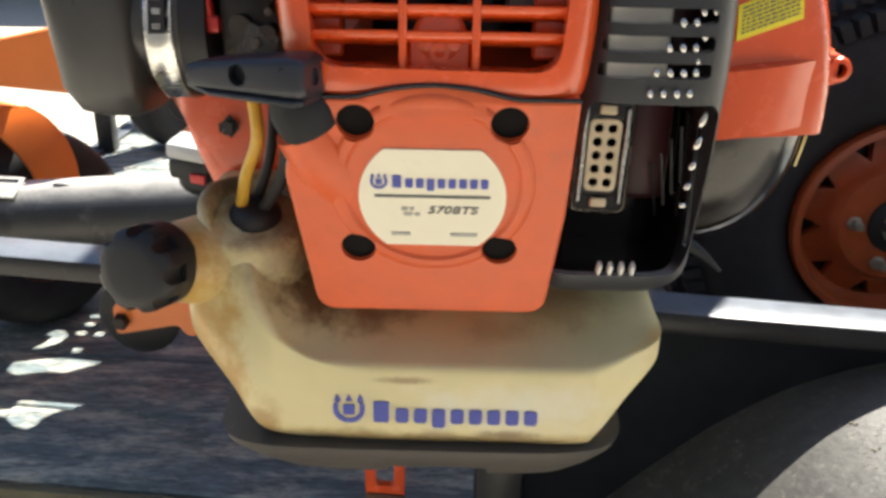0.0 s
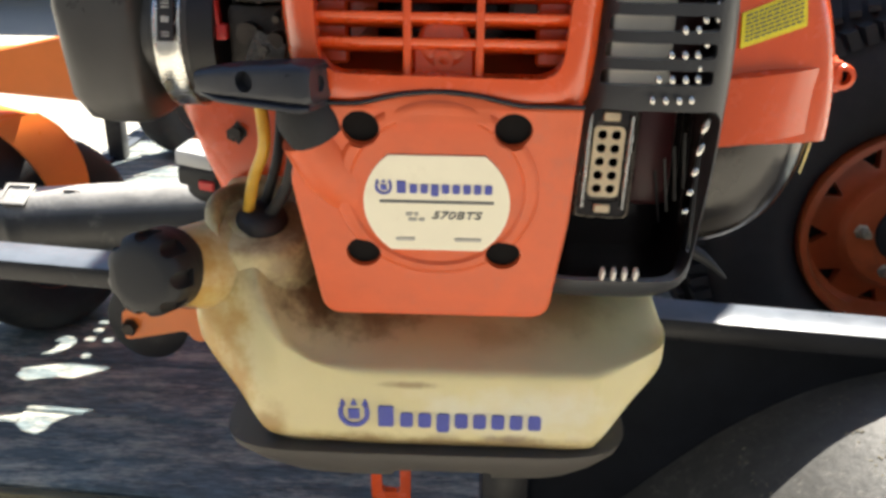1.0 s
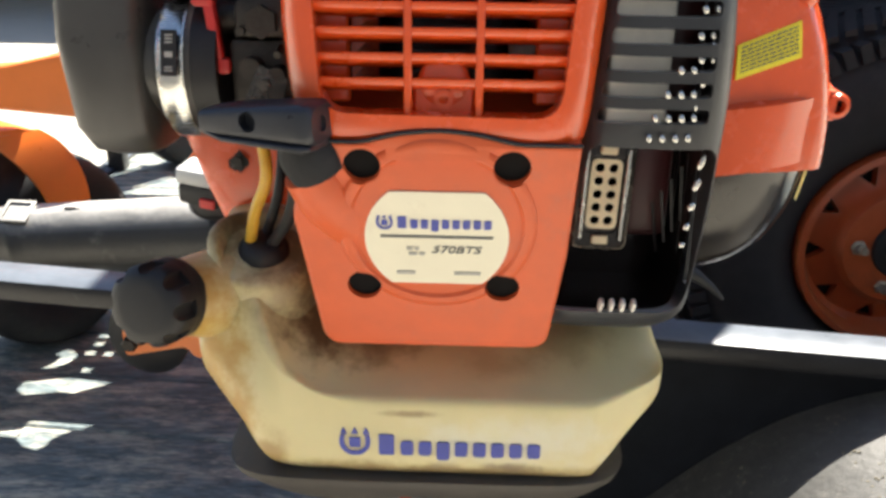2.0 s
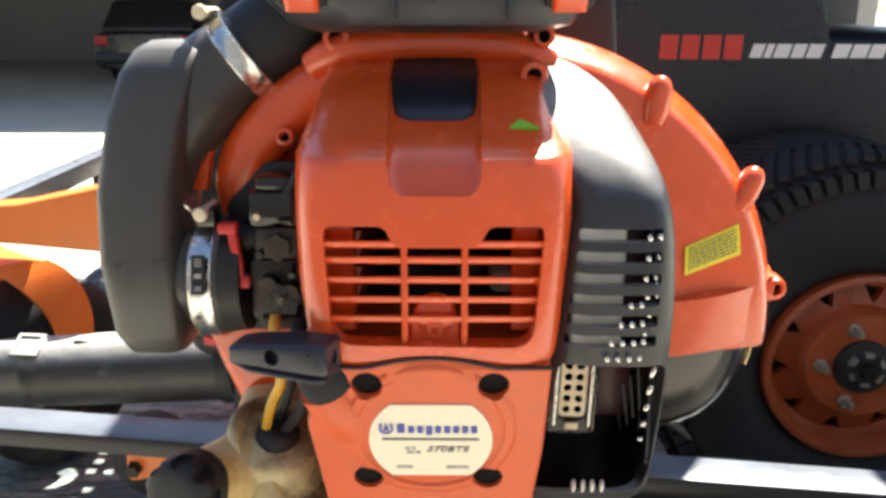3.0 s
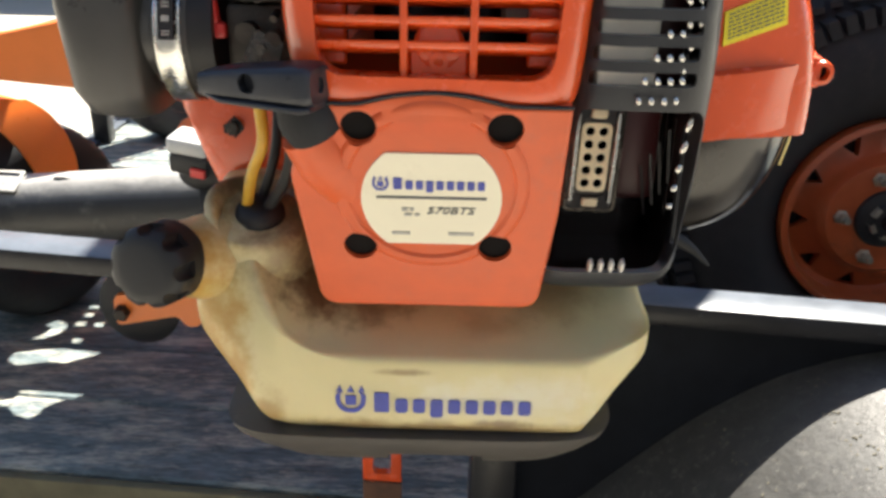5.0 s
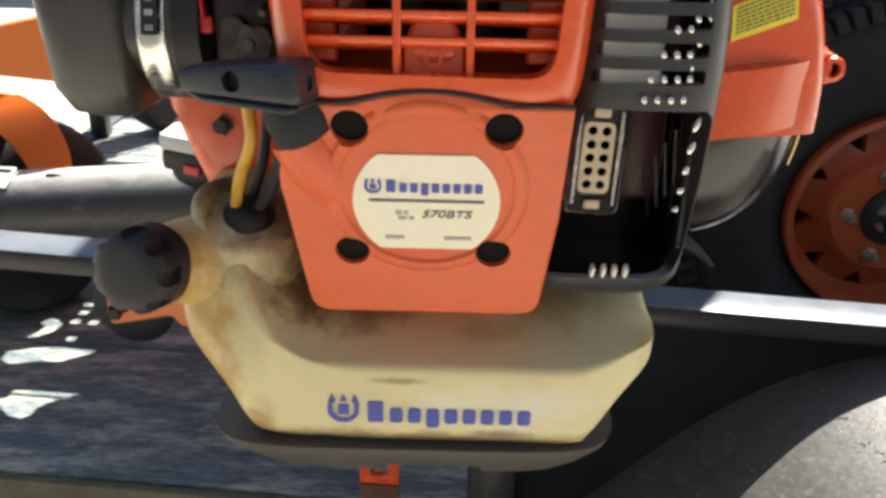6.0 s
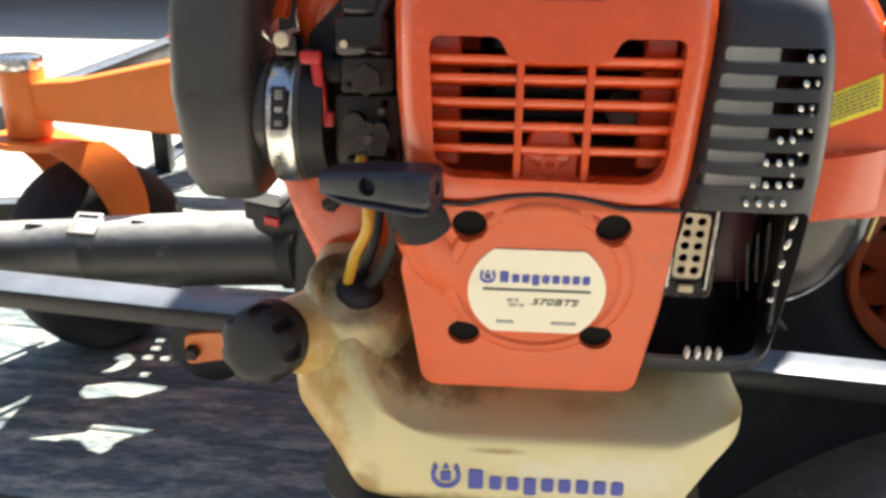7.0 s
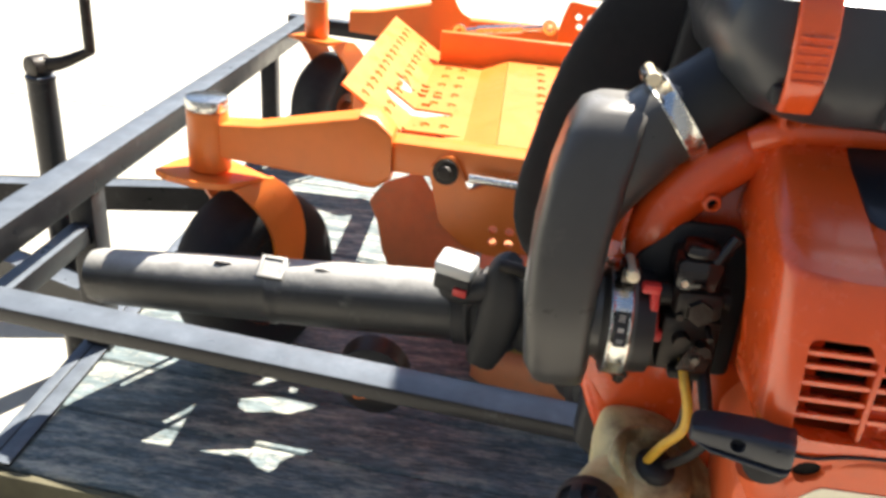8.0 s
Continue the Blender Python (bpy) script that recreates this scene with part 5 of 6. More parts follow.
    for x0, n, z in ((0.137, 4, 1.2195), (0.1395, 4, 1.232), (0.1455, 3, 1.2465), (0.152, 2, 1.261), (0.1635, 1, 1.239), (0.1665, 1, 1.253), (0.164, 2, 1.267), (0.162, 2, 1.281), (0.163, 2, 1.296), (0.163, 2, 1.311), (0.171, 1, 1.303), (0.171, 1, 1.289), (0.1715, 1, 1.275)):
        for q in range(n):
            x = x0 - 0.007 + 0.008 * q
            p = Vector((x, 0.5575 + max(0.0, x - 0.148) * 0.38, z))
            if bead is None:
                bead = part("vent_glint", bmesh_ball(0.0024), STEEL, g, "bright bead in place of light through a vent")
                rim = bead
            else:
                rim = new("vent_glint", bead.data)
                rim.parent = g
            rim.matrix_basis = Matrix.Translation(p * UNIT) @ pose(0, 0, 0, 0, -14, 0) @ Matrix.Diagonal((0.85, 0.85, 1.25, 1))
    # stretched beads stand for the sunlit slits of the side wall
    for x, z, tall in ((0.1706, 1.1995, 2.5), (0.1690, 1.1840, 2.1), (0.1674, 1.1690, 1.5), (0.1657, 1.1550, 1.2), (0.1640, 1.1420, 0.9)):
        slit = new("slit_glint", bead.data)
        slit.parent = g
        slit.matrix_basis = Matrix.Translation(Vector((x, 0.580, z)) * UNIT) @ pose(0, 0, 0, 0, 16, 0) @ Matrix.Diagonal((0.95, 0.85, tall, 1))
    # fins of the lining, seen edge on through the window
    for k in range(4):
        part("lining_fin", rod((0.1575 + 0.0035 * k, 0.648 - 0.010 * k, 1.150 + 0.012 * k), (0.1660 + 0.0025 * k, 0.655 - 0.010 * k, 1.108 + 0.012 * k), 0.0011, n=6), BLACK, g)
    for k in range(4):
        part("floor_vent", moved(box((-0.0014, -0.004, -0.0042), (0.0014, 0.004, 0.0042), 0.001, 1), pose(0.117 + 0.0078 * k, 0.600, 1.087, 12, 8, 0)), MUFFLER, g, "pale floor vent")
    # outlet: frame, plate with ten round holes
    tilt = face_pose((0.1188, 0.632, 1.158), (0.0, -1, 0.0)) @ Matrix.Rotation(radians(-1.9), 4, "Z")
    frame_ = cut(prism(rounded([(-0.0205, -0.0415), (0.0205, -0.0415), (0.0205, 0.0425), (-0.0205, 0.0425)], 0.007), tilt @ Matrix.Translation((0, 0, -0.001)), 0.02, 0.002), prism(rounded([(-0.0185, -0.0390), (0.0185, -0.0390), (0.0185, 0.0400), (-0.0185, 0.0400)], 0.006), tilt @ Matrix.Translation((0, 0, 0.01)), 0.014))
    out = part("outlet_frame", frame_, DARK_STEEL, b, "pressed steel outlet frame")
    inset = cut(prism(rounded([(-0.0168, -0.0385), (0.0168, -0.0385), (0.0168, 0.0395), (-0.0168, 0.0395)], 0.005), tilt @ Matrix.Translation((0, 0, -0.0015)), 0.003), prism(rounded([(-0.0122, -0.0280), (0.0122, -0.0280), (0.0122, 0.0310), (-0.0122, 0.0310)], 0.006), tilt @ Matrix.Translation((0, 0, 0.01)), 0.02))
    part("outlet_surround", inset, GLOSS_BLACK, out, "sooty black surround")
    holes = [moved(rod((sx * 0.0049, -0.018 + 0.0099 * k, -0.02), (sx * 0.0049, -0.018 + 0.0099 * k, 0.02), 0.0034, n=14), tilt) for sx in (-1, 1) for k in range(5)]
    # near-black sheet behind the plate, seen through its holes
    part("outlet_backing", moved(box((-0.0110, -0.0240, -0.0050), (0.0110, 0.0275, -0.0040)), tilt), HOLE_FILL, out, "near-black sheet behind the outlet holes")
    part("outlet_plate", cut(prism(rounded([(-0.0112, -0.0245), (0.0112, -0.0245), (0.0112, 0.0280), (-0.0112, 0.0280)], 0.005), tilt @ Matrix.Translation((0, 0, -0.0012)), 0.002), *holes), PLATE, out, "pale plate with ten round holes")
    for x in (-0.0147, 0.0147):
        part("side_channel", moved(box((x - 0.0017, -0.033, -0.001), (x + 0.0017, 0.037, 0.0018), 0.0008, 1), tilt), STEEL, out, "bright folded steel edge")
    for y in (-0.0325, 0.0355):
        part("outlet_tab", moved(box((-0.0060, y - 0.0034, -0.001), (0.0060, y + 0.0034, 0.002), 0.001, 1), tilt), PLATE, out)


def fan_housing(b):
    prof = [(0.02, 0.715), (0.15, 0.722), (0.19, 0.733), (0.235, 0.742), (0.248, 0.7455), (0.254, 0.748), (0.261, 0.7495), (0.267, 0.7545), (0.272, 0.763), (0.278, 0.777), (0.283, 0.790), (0.285, 0.796), (0.284, 0.803), (0.270, 0.807), (0.266, 0.86), (0.25, 0.90), (0.20, 0.92), (0.02, 0.92)]
    disc = lathe([(r, -y) for r, y in prof] + [(0.02, -0.715)], FAN, (0, -1, 0), 96)
    for v in disc.verts:                       # the volute widens on its outlet side
        if v.co.x < FAN.x:
            v.co.x = FAN.x + (v.co.x - FAN.x) * 1.04
    keep = cut(disc, box((0.09, 0.6, 0.7), (0.5, 1.1, 1.150)), prism([(-0.235, 1.175), (-0.10, 1.0), (0.10, 0.99), (0.10, 0.7), (-0.6, 0.7), (-0.6, 1.175)], face_pose((0, 0.5, 0), (0, -1, 0)), 0.8))
    h = part("fan_housing", keep, ORANGE, b, "round glossy orange fan housing", angle=35)
    # upright band round the lower edge on the right
    bm = bmesh.new()
    loops = []
    for k in range(25):
        a = radians(-100 + 150 * k / 24)
        x, y = 0.221 + 0.120 * math.cos(a), 0.815 + 0.094 * math.sin(a)
        top = 1.205 + 0.010 * math.cos(a)
        low = 1.150 + 0.012 * math.cos(a)
        nx, ny = math.cos(a) * 0.006, math.sin(a) * 0.006
        loops.append([(x, y, low), (x, y, top), (x - nx * 2, y - ny * 2, top + 0.003), (x - nx * 2, y - ny * 2, low)])
    rings(bm, loops)
    part("lower_band", bm, ORANGE, h)
    # smoked bowl below the band
    bowl = bmesh.new()
    loops = []
    for k in range(13):
        t = k / 12
        z = 1.158 - 0.118 * math.sin(t * math.pi / 2)
        s = max(0.02, math.cos(t * math.pi / 2) ** 0.7)
        loops.append([(0.212 + 0.117 * s * math.cos(a), 0.815 + 0.084 * s * math.sin(a), z) for a in (2 * math.pi * j / 40 for j in range(40))])
    rings(bowl, loops)
    part("lower_bowl", bowl, GREY_DOME, b, "smoky grey rounded lower volute")
    part("bowl_rib", sweep([(0.331, 0.80, 1.160, 0.0010, 0.002), (0.330, 0.80, 1.135, 0.0010, 0.002), (0.325, 0.80, 1.108, 0.0008, 0.002)], 8), TANK, b)

    def boss(x, y, z, r=0.014, ln=0.03, hole=True):
        bm = rod((x, y + ln, z), (x, y - 0.004, z), r * 1.15, r, 22, 0.003)
        if hole:
            bm = cut(bm, rod((x, y - 0.02, z), (x, y + 0.012, z), r * 0.55, n=18))
        sb = part("screw_boss", bm, ORANGE, h)
        # near-black plug paints the shaded depth of the boss hole
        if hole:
            part("well_plug", rod((x, y + 0.004, z), (x, y + 0.011, z), r * 0.56, n=14), HOLE_FILL, sb)
    boss(0.337, 0.776, 1.200, 0.011, 0.022)
    part("lug", box((0.30, 0.775, 1.186), (0.338, 0.797, 1.214), 0.004), ORANGE, h)
    boss(0.081, 0.668, 1.4160, 0.0110, 0.06)
    boss(-0.129, 0.708, 1.361, 0.0085, 0.05)
    for x, y, z, dx, s in ((0.298, 0.764, 1.312, 0.55, 0.9), (0.203, 0.755, 1.396, 0.22, 0.9)):
        d = Vector((dx, 0, 1)).normalized() * s
        r = 0.0122
        lug = sweep([(x + d.x * k, y + 0.2 * k, z + d.z * k, r * w, r * w) for k, w in ((-0.034, 0.8), (-0.022, 1.0), (-0.008, 1.0), (0.000, 0.98), (0.006, 0.88), (0.011, 0.66), (0.014, 0.36), (0.015, 0.04))], 20, 3)
        part("lug", lug, ORANGE, h)
    boss(-0.080, 0.700, 1.4440, 0.0115, 0.05)
    boss(0.092, 0.705, 1.4450, 0.0095, 0.05)
    # rolled rim arching over the crown
    part("crown_rim", sweep([(-0.105, 0.715, 1.420, 0.012, 0.010), (-0.075, 0.706, 1.434, 0.014, 0.011), (0.0, 0.702, 1.4405, 0.014, 0.011), (0.06, 0.706, 1.436, 0.014, 0.011), (0.10, 0.715, 1.422, 0.012, 0.010)], 16, 5), ORANGE, h)
    part("volute_shoulder", sweep([(-0.070, 0.742, 1.420, 0.020, 0.024), (-0.104, 0.740, 1.402, 0.024, 0.027), (-0.136, 0.738, 1.376, 0.026, 0.028), (-0.160, 0.737, 1.350, 0.026, 0.028), (-0.176, 0.737, 1.322, 0.022, 0.026), (-0.181, 0.740, 1.292, 0.016, 0.020)], 20, 4, 2.6), ORANGE, h)
    # lower left leg of the housing towards the outlet
    leg = part("outlet_leg", sweep([(-0.205, 0.79, 1.18, 0.028, 0.03), (-0.188, 0.785, 1.13, 0.028, 0.03), (-0.165, 0.79, 1.07, 0.027, 0.03), (-0.13, 0.80, 1.0, 0.03, 0.03)], 20, 4, 5), ORANGE, h)
    part("leg_bolt", merge(rod((-0.176, 0.738, 1.150), (-0.176, 0.765, 1.150), 0.0100, n=4), rod((-0.178, 0.731, 1.150), (-0.178, 0.739, 1.150), 0.0065, n=6)), DARK_STEEL, leg, "dark steel bolt on a square washer")
    part("housing_tab", prism(rounded([(-0.009, -0.02), (0.004, -0.02), (0.007, 0.016), (-0.004, 0.02)], 0.003), face_pose((-0.204, 0.712, 1.333), (-0.35, -1, 0.25)), 0.008, 0.001), ORANGE, h)
    # yellow label following the housing's curve, with print as bars
    n_ = 10

    def on_fan(s, t, off):
        """s along the label, t up it."""
        tl, tr, bl, br = Vector((0.232, 0, 1.255)), Vector((0.284, 0, 1.274)), Vector((0.233, 0, 1.228)), Vector((0.288, 0, 1.245))
        q = (bl * (1 - s) + br * s) * (1 - t) + (tl * (1 - s) + tr * s) * t
        r = math.hypot(q.x - FAN.x, q.z - FAN.z)
        return Vector((q.x, fan_y(r) - off, q.z))
    lab = bmesh.new()
    loops = [[on_fan(k / n_, 0, 0.002), on_fan(k / n_, 0.33, 0.0025), on_fan(k / n_, 0.66, 0.0025), on_fan(k / n_, 1, 0.002), on_fan(k / n_, 1, -0.001), on_fan(k / n_, 0, -0.001)] for k in range(n_ + 1)]
    rings(lab, loops)
    lab = part("warning_label", lab, YELLOW, h, "yellow warning label")
    pr = []
    for row in range(7):
        t0 = 0.86 - 0.115 * row
        s = 0.06
        while s < 0.93:
            w = random.uniform(0.03, 0.10)
            e = min(0.94, s + w)
            bm = bmesh.new()
            vs = [bm.verts.new(on_fan(a, c, 0.0032)) for a, c in ((s, t0), (e, t0), (e, t0 + 0.05), (s, t0 + 0.05))]
            bm.faces.new(vs)
            pr.append(bm)
            s = e + 0.02
    part("small_print", merge(*pr), GREY_INK, lab)


def intake(b):
    d = part("intake_duct", loft([(1.172, -0.262, -0.222, 0.675, 0.74, 3), (1.177, -0.272, -0.218, 0.664, 0.75, 4), (1.195, -0.280, -0.217, 0.657, 0.755, 5), (1.26, -0.286, -0.218, 0.654, 0.758, 5), (1.32, -0.284, -0.215, 0.660, 0.762, 5), (1.38, -0.275, -0.205, 0.675, 0.768, 5), (1.415, -0.265, -0.198, 0.688, 0.772, 5),
                                  (1.434, -0.255, -0.192, 0.700, 0.774, 4), (1.441, -0.244, -0.20, 0.712, 0.765, 3)], "z", 48), GREY_DUCT, b, "grey moulded rubber intake duct", angle=60)
    part("duct_mouth", lathe([(0.0, -0.040), (0.040, -0.040), (0.042, -0.016), (0.048, -0.0105), (0.0530, -0.010), (0.0530, 0.014), (0.0, 0.016)], (-0.197, 0.705, 1.237), (1, 0, 0), 48), GREY_DUCT, d)
    part("duct_elbow", sweep([(-0.236, 0.722, 1.285, 0.014, 0.030), (-0.233, 0.724, 1.320, 0.022, 0.036), (-0.226, 0.729, 1.356, 0.032, 0.040), (-0.208, 0.735, 1.392, 0.040, 0.044), (-0.188, 0.741, 1.414, 0.0390, 0.0400), (-0.160, 0.747, 1.4315, 0.0375, 0.0375)], 32, 5, 2.6), GREY_DUCT, d)
    # lower clamp: steel band, worm housing and screw
    c1 = (-0.1965, 0.705, 1.237)
    clamp = part("hose_clamp", lathe([(0.0532, -0.0098), (0.0555, -0.0098), (0.0560, -0.0085), (0.0552, -0.0075), (0.0552, 0.0075), (0.0560, 0.0085), (0.0555, 0.0098), (0.0532, 0.0098), (0.0532, -0.0098)], c1, (1, 0, 0), 64), STEEL, b, "bright steel hose clamp")
    part("clamp_screw", merge(rod((-0.193, 0.664, 1.303), (-0.193, 0.700, 1.303), 0.0042, n=14), rod((-0.193, 0.657, 1.303), (-0.193, 0.665, 1.303), 0.0062, n=8, bev=0.001)), PLATE, clamp, "brassy clamp screw")
    part("worm_housing", box((-0.2015, 0.670, 1.289), (-0.1845, 0.698, 1.305), 0.003), DARK_STEEL, clamp)
    part("clamp_print", moved(box((-0.006, -0.0006, -0.0165), (0.006, 0.0006, 0.0165), 0.0004, 1), pose(-0.1965, 0.6515, 1.253, -16, 0, 0)), GLOSS_BLACK, clamp, "dark printed patch")
    part("clamp_mark", merge(*[moved(box((-0.0028, -0.0008, z), (0.0028, 0.0008, z + w)), pose(-0.1965, 0.6512, 1.253, -16, 0, 0)) for z, w in ((-0.013, 0.0012), (-0.0108, 0.0012), (-0.003, 0.004), (0.007, 0.0012), (0.0095, 0.0012), (0.012, 0.0012))]), PALE_INK, clamp)
    part("sleeve", rod((-0.187, 0.705, 1.237), (-0.165, 0.705, 1.237), 0.053, 0.05, 40), BLACK, b, "black rubber sleeve")
    ax = Vector((0.80, 0.10, 0.60)).normalized()
    c2 = Vector((-0.168, 0.745, 1.4255))
    clamp = part("hose_clamp", lathe([(0.0415, -0.0085), (0.0435, -0.0085), (0.0440, -0.0075), (0.0432, -0.0065), (0.0432, 0.0065), (0.0440, 0.0075), (0.0435, 0.0085), (0.0415, 0.0085), (0.0415, -0.0085)], c2, ax, 64), STEEL, b, "bright steel hose clamp")
    t = c2 + Vector((-0.6, 0, 0.8)).normalized() * 0.0485
    part("clamp_screw", merge(rod(t + Vector((0, -0.025, 0)), t + Vector((0, 0.02, 0)), 0.0045, n=12), rod(t + Vector((0, -0.031, 0)), t + Vector((0, -0.024, 0)), 0.0065, n=8, bev=0.001)), PLATE, clamp, "brassy clamp screw")
    part("worm_housing", moved(box((-0.009, -0.015, -0.006), (0.009, 0.015, 0.002), 0.002), Matrix.Translation(t)), DARK_STEEL, clamp)
    part("filter_hose", sweep([(*(c2 - ax * 0.006), 0.0405, 0.0405), (*(c2 + ax * 0.03), 0.040, 0.040), (*(c2 + ax * 0.075), 0.041, 0.041), (*(c2 + ax * 0.12), 0.046, 0.046)], 28), BLACK, b, "black rubber hose to the air filter")
    # carburettor
    carb = part("carburettor", merge(box((-0.158, 0.668, 1.205), (-0.105, 0.72, 1.262), 0.006), box((-0.152, 0.662, 1.262), (-0.108, 0.715, 1.292), 0.008), rod((-0.140, 0.672, 1.242), (-0.140, 0.655, 1.242), 0.008, n=14), rod((-0.120, 0.672, 1.238), (-0.120, 0.652, 1.238), 0.006, n=12),
                                     rod((-0.132, 0.672, 1.222), (-0.132, 0.650, 1.222), 0.0055, n=10), rod((-0.165, 0.69, 1.275), (-0.1, 0.69, 1.275), 0.012, n=16), box((-0.147, 0.655, 1.205), (-0.113, 0.668, 1.215), 0.003), rod((-0.130, 0.665, 1.275), (-0.130, 0.655, 1.275), 0.012, n=6)), CARB, b, "dirty cast carburettor with brass screws")
    part("fuel_pump_cover", merge(box((-0.156, 0.664, 1.289), (-0.112, 0.712, 1.322), 0.008), box((-0.150, 0.668, 1.318), (-0.118, 0.70, 1.334), 0.007), rod((-0.122, 0.672, 1.318), (-0.108, 0.676, 1.343), 0.006, n=10)), GLOSS_BLACK, carb, "black carburettor top")
    part("pump_screw", rod((-0.147, 0.668, 1.300), (-0.147, 0.661, 1.300), 0.003, n=8), PLATE, carb)
    part("idle_screw", merge(rod((-0.118, 0.668, 1.256), (-0.118, 0.650, 1.253), 0.0028, n=8), rod((-0.146, 0.668, 1.268), (-0.146, 0.658, 1.268), 0.0035, n=10)), CARB, carb, "worn brass screw")
    part("throttle_plate", merge(prism(rounded([(-0.016, -0.012), (0.012, -0.014), (0.016, 0.004), (-0.004, 0.014)], 0.003), face_pose((-0.128, 0.651, 1.232), (0.1, -1, 0.1)), 0.003), rod((-0.128, 0.646, 1.232), (-0.128, 0.664, 1.232), 0.004, n=8)), DARK_STEEL, carb)
    part("choke_lever", merge(moved(box((-0.004, -0.005, -0.022), (0.004, 0.005, 0.022), 0.002), pose(-0.168, 0.670, 1.268, 0, -6, 0)), box((-0.182, 0.664, 1.284), (-0.165, 0.676, 1.294), 0.003), box((-0.170, 0.664, 1.236), (-0.157, 0.674, 1.248), 0.003)), RED, b, "small red choke lever")
    part("throttle_link", sweep([(-0.207, 0.70, 1.292, 0.0018, 0.0018), (-0.218, 0.692, 1.31, 0.0018, 0.0018), (-0.213, 0.70, 1.345, 0.0018, 0.0018), (-0.204, 0.715, 1.36, 0.0018, 0.0018)], 8), STEEL, b)
    part("side_plate", prism(rounded([(-0.185, 1.18), (-0.078, 1.18), (-0.078, 1.315), (-0.10, 1.338), (-0.15, 1.338), (-0.185, 1.30)], 0.008), face_pose((0, 0.712, 0), (0, -1, 0)), 0.008, 0.002), BLACK, b)


def narrowed(bm):
    """Draws the far right side of the filter box in."""
    for v in bm.verts:
        if v.co.x > 0:
            v.co.x *= 1 - 2.4 * max(0.0, v.co.y - 0.67)
    return bm


def filter_box(b):
    f = part("air_filter_box", narrowed(loft([(1.449, -0.105, 0.100, 0.672, 0.90, 5), (1.455, -0.12, 0.124, 0.656, 0.92, 5), (1.478, -0.145, 0.137, 0.645, 0.94, 5), (1.515, -0.158, 0.139, 0.648, 0.945, 5), (1.545, -0.152, 0.135, 0.657, 0.93, 5), (1.562, -0.14, 0.125, 0.69, 0.90, 4), (1.568, -0.10, 0.09, 0.74, 0.87, 3)], "z", 56)), GREY_BOX, b, "dark grey air filter box")
    for x in (-0.098, 0.104):
        clip = part("filter_clip", sweep([(x, 0.6480, 1.4660, 0.013, 0.004), (x, 0.6380, 1.4880, 0.014, 0.005), (x, 0.6370, 1.5160, 0.015, 0.005), (x, 0.6430, 1.5460, 0.015, 0.005), (x, 0.6620, 1.5680, 0.015, 0.005)], 16, 4, 6, (0, 1, 0)), ORANGE, f, "orange filter clip")
        for k in range(6):
            part("grip_rib", box((x - 0.012, 0.6305, 1.4900 + 0.0065 * k), (x + 0.012, 0.6365, 1.4925 + 0.0065 * k), 0.0008, 1), ORANGE, clip)
        part("clip_seat", box((x - 0.019, 0.6440, 1.4680), (x + 0.019, 0.6650, 1.4840), 0.004), BLACK, f)
    for x in (-0.03, 0.06):
        part("filter_rib", box((x - 0.003, 0.641, 1.458), (x + 0.003, 0.68, 1.52), 0.002), GREY_BOX, f)


def harness(b):
    part("shoulder_strap", sweep([(-0.095, 0.97, 1.62, 0.055, 0.012), (-0.15, 0.965, 1.52, 0.055, 0.014), (-0.212, 0.955, 1.42, 0.054, 0.016), (-0.245, 0.95, 1.32, 0.05, 0.016), (-0.262, 0.945, 1.235, 0.044, 0.015), (-0.232, 0.955, 1.165, 0.034, 0.012), (-0.18, 0.965, 1.10, 0.026, 0.008)], 24, 5, 4, (0, 1, 0)), FABRIC, b, "black padded shoulder strap")
    part("back_frame", loft([(0.885, -0.16, 0.17, 0.915, 0.99, 6), (0.92, -0.19, 0.20, 0.905, 0.985, 6), (1.3, -0.17, 0.21, 0.925, 0.96, 6), (1.52, -0.14, 0.19, 0.935, 0.965, 6)], "z", 32), BLACK, b, "black plastic carrying frame")
    part("frame_lip", sweep([(0.262, 0.95, 0.978, 0.008, 0.006), (0.284, 0.948, 0.969, 0.008, 0.006), (0.304, 0.946, 0.956, 0.005, 0.004), (0.322, 0.946, 0.939, 0.002, 0.002)], 12), BLACK, b)
    part("frame_foot", box((-0.15, 0.78, 0.889), (0.15, 0.93, 0.915), 0.008), BLACK, b)


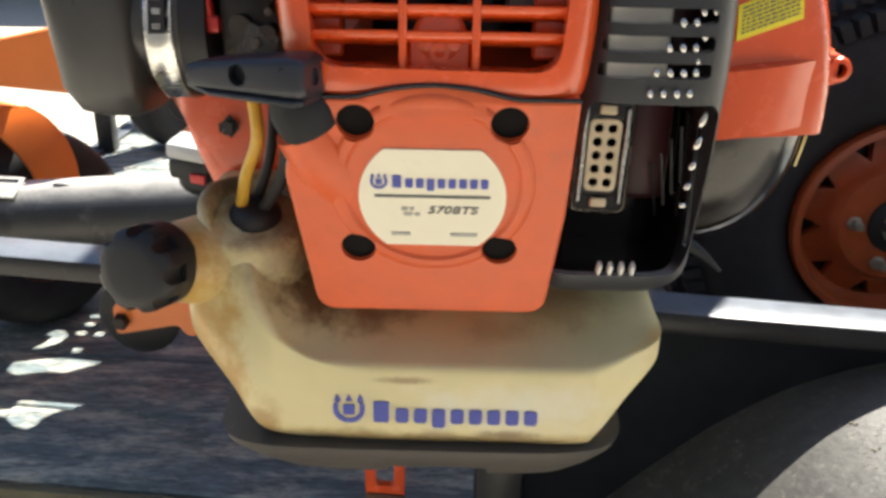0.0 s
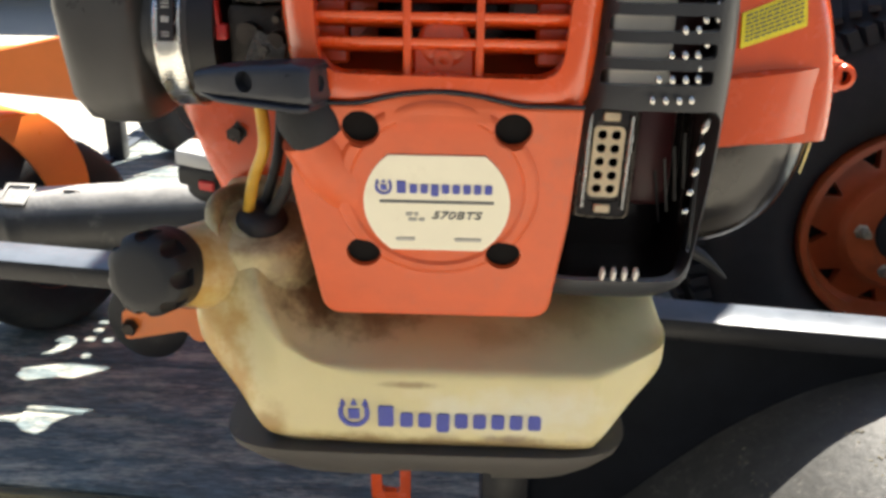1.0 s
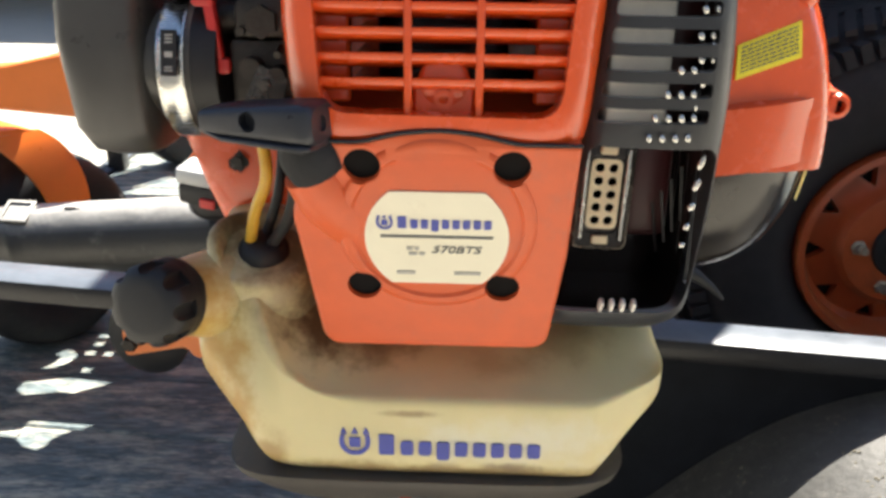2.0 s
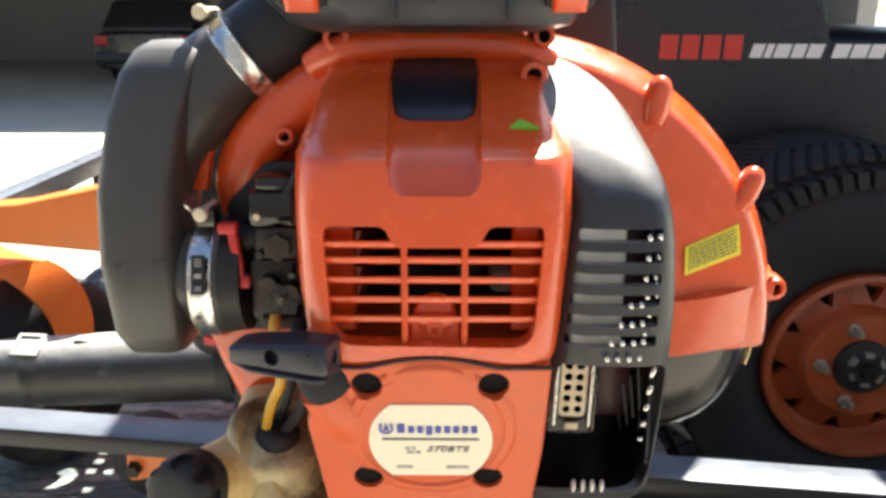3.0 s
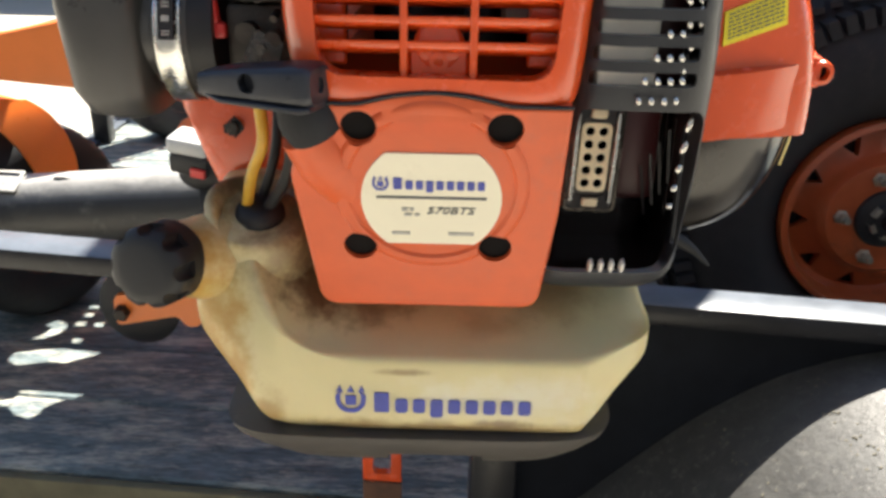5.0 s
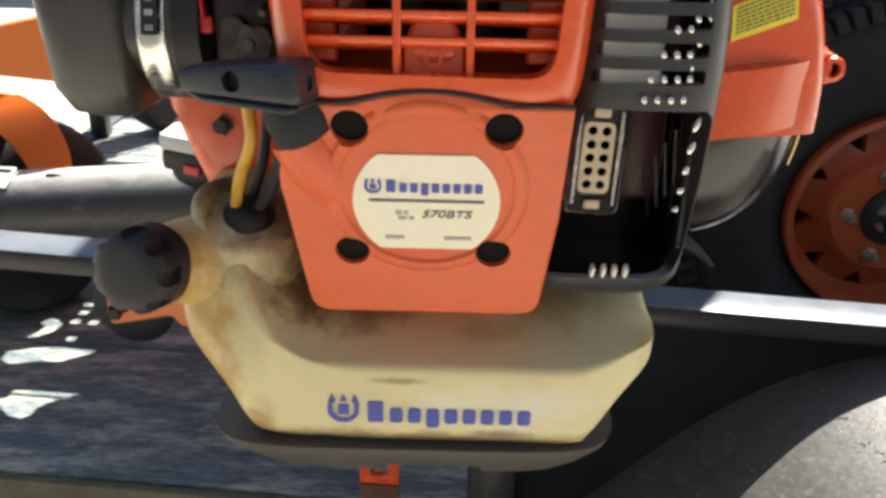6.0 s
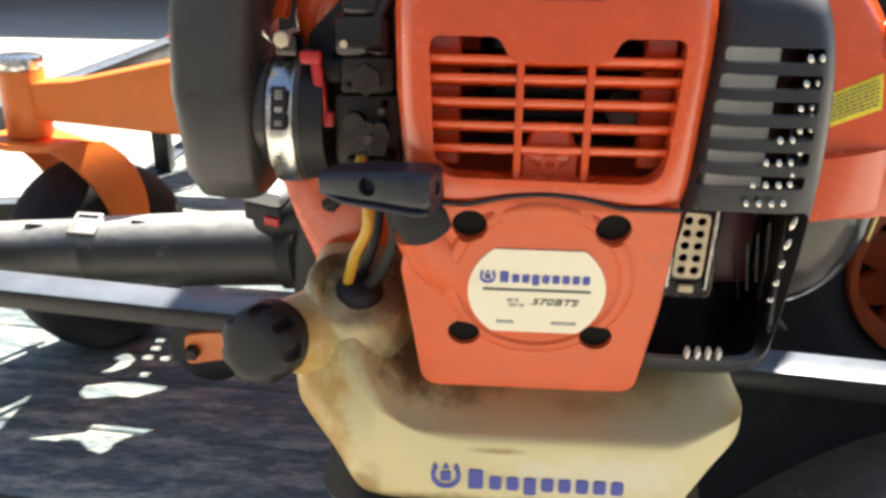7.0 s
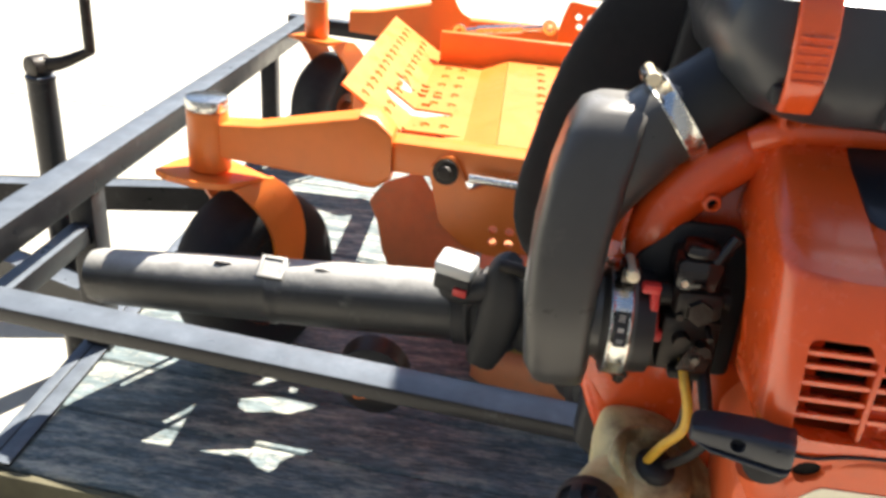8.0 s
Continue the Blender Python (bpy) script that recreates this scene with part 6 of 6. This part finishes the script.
def blower_tube(b):
    a, c = Vector((-0.005, 0.31, 0.752)), Vector((0.90, 0.28, 0.848))
    prof = [(0.046, 0.0), (0.055, 0.004), (0.060, 0.025), (0.0645, 0.30), (0.066, 0.42), (0.069, 0.424), (0.069, 0.435), (0.066, 0.44), (0.067, 0.46), (0.068, 0.70), (0.068, 0.88), (0.060, 0.88), (0.057, 0.46), (0.050, 0.02), (0.046, 0.0)]
    tube = part("blower_tube", onto(lathe(prof, a, c - a, 48)), TUBE, b, "long dusty black blower tube")
    d = (c - a).normalized()
    m = a + d * 0.43
    up = Vector((0, -0.35, 0.94))
    ring = m + up * 0.064
    part("tube_catch", onto(cut(moved(box((-0.03, -0.028, 0), (0.03, 0.028, 0.008), 0.003), face_pose(ring, up, (1, 0, 0))), moved(box((-0.022, -0.02, 0.004), (0.022, 0.02, 0.02)), face_pose(ring, up, (1, 0, 0))))), TUBE, tube)
    for k in (0.32, 0.54):
        q = a + d * k + Vector((0, -0.02, 0.0625))
        part("tube_slot", onto(moved(loft([(-0.003, -0.02, 0.02, -0.006, 0.006, 2), (0.003, -0.018, 0.018, -0.004, 0.004, 2)], "z", 16), Matrix.Translation(q))), BLACK, tube)
    # bellows turning towards the fan outlet
    keys = []
    path = smooth_stations([(*(PLACE @ (a + d * 0.84)),), (*(PLACE @ (a + d * 0.93)),), (*(PLACE @ (a + d * 1.0)),), (-0.15, 1.24, 0.86), (-0.09, 1.08, 0.89), (-0.07, 0.94, 0.96)], 8)
    for k, p in enumerate(path):
        r = 0.074 + (0.007 if k % 2 else 0.0)
        keys.append((*p, r, r))
    part("bellows", sweep(keys, 28, 2, 2.0, (0, 0, 1)), BLACK, tube, "black ribbed rubber bellows")
    # control handle clamped on the tube
    g = PLACE @ (a + d * 0.83)
    part("handle_clamp", onto(lathe([(0.067, -0.025), (0.075, -0.022), (0.075, 0.022), (0.067, 0.025)], a + d * 0.83, d, 32)), BLACK, tube)
    q = Vector((-0.396, 1.312, 0.962))
    part("grip", sweep([(q.x + 0.055, q.y + 0.02, q.z - 0.19, 0.030, 0.030), (q.x + 0.075, q.y + 0.01, q.z - 0.12, 0.040, 0.038), (q.x + 0.085, q.y, q.z - 0.05, 0.040, 0.036), (q.x + 0.085, q.y, q.z + 0.01, 0.030, 0.028), (q.x + 0.10, q.y - 0.01, q.z + 0.035, 0.016, 0.016)], 20, 4, 3), BLACK, tube, "black rubber throttle grip")
    part("control_handle", sweep([(g.x + 0.01, g.y - 0.02, g.z + 0.06, 0.026, 0.024), (q.x - 0.01, q.y + 0.01, q.z - 0.045, 0.026, 0.022), (q.x + 0.04, q.y, q.z - 0.035, 0.028, 0.024), (q.x + 0.075, q.y, q.z - 0.02, 0.028, 0.024)], 20), BLACK, tube, "black control handle")
    sw = part("switch_box", moved(box((-0.038, -0.030, -0.002), (0.032, 0.026, 0.026), 0.008), Matrix.Translation(q) @ pose(0, 0, 0, 8, 6, -12)), PALE_GREY, tube, "pale grey switch box")
    part("switch_base", moved(box((-0.036, -0.028, -0.036), (0.032, 0.025, -0.0015), 0.007), Matrix.Translation(q) @ pose(0, 0, 0, 8, 6, -12)), BLACK, sw, "black switch base")
    part("stop_switch", moved(box((0.004, -0.034, -0.034), (0.030, -0.0265, -0.018), 0.003), Matrix.Translation(q) @ pose(0, 0, 0, 8, 6, -12)), RED, sw, "red stop switch")
    part("trigger", sweep([(q.x + 0.075, q.y - 0.025, q.z + 0.03, 0.012, 0.010), (q.x + 0.105, q.y - 0.03, q.z + 0.028, 0.013, 0.010), (q.x + 0.14, q.y - 0.03, q.z + 0.010, 0.010, 0.008)], 14, 4), CARB, tube, "worn brown throttle trigger")


def backpack_blower():
    b = thing("backpack_blower", "orange backpack leaf blower with milky fuel tank on a trailer rack", "leaf blower")
    fuel_tank(b)
    starter_cover(b)
    engine_cover(b)
    muffler_guard(b)
    fan_housing(b)
    intake(b)
    filter_box(b)
    harness(b)
    blower_tube(b)
    return b


backpack_blower()


def blower_rack():
    """Arms from the trailer's rail that carry the blower."""
    t = thing("blower_rack", "black steel rack arms under the blower on the rail", "rack")
    for x in (-0.09, 0.08):
        part("arm", box((x - 0.02, 0.66, 0.884), (x + 0.02, 1.05, 0.8965), 0.002), PAINT_BLACK, t)
    # orange hook bracket on the deck's edge
    h = thing("hook_bracket", "orange U-shaped steel bracket on the trailer frame", "bracket")
    m = PLACE @ face_pose((1.105, 0.0, 0), (0, -1, 0))
    u = cut(prism(rounded([(-0.031, 0.490), (0.031, 0.490), (0.031, 0.62), (-0.031, 0.62)], (0, 0, 0.010, 0.010)), m, 0.014, 0.003), prism(rounded([(-0.014, 0.505), (0.014, 0.505), (0.014, 0.605), (-0.014, 0.605)], 0.008), m @ Matrix.Translation((0, 0, 0.02)), 0.05))
    part("plate", u, ORANGE, h)
    part("foot", prism(rounded([(-0.031, 0.437), (0.031, 0.437), (0.031, 0.4895), (-0.031, 0.4895)], 0.004), m @ Matrix.Translation((0, 0, 0.002)), 0.018, 0.002), RUST, h, "rusty brown bracket foot")
    return t


blower_rack()
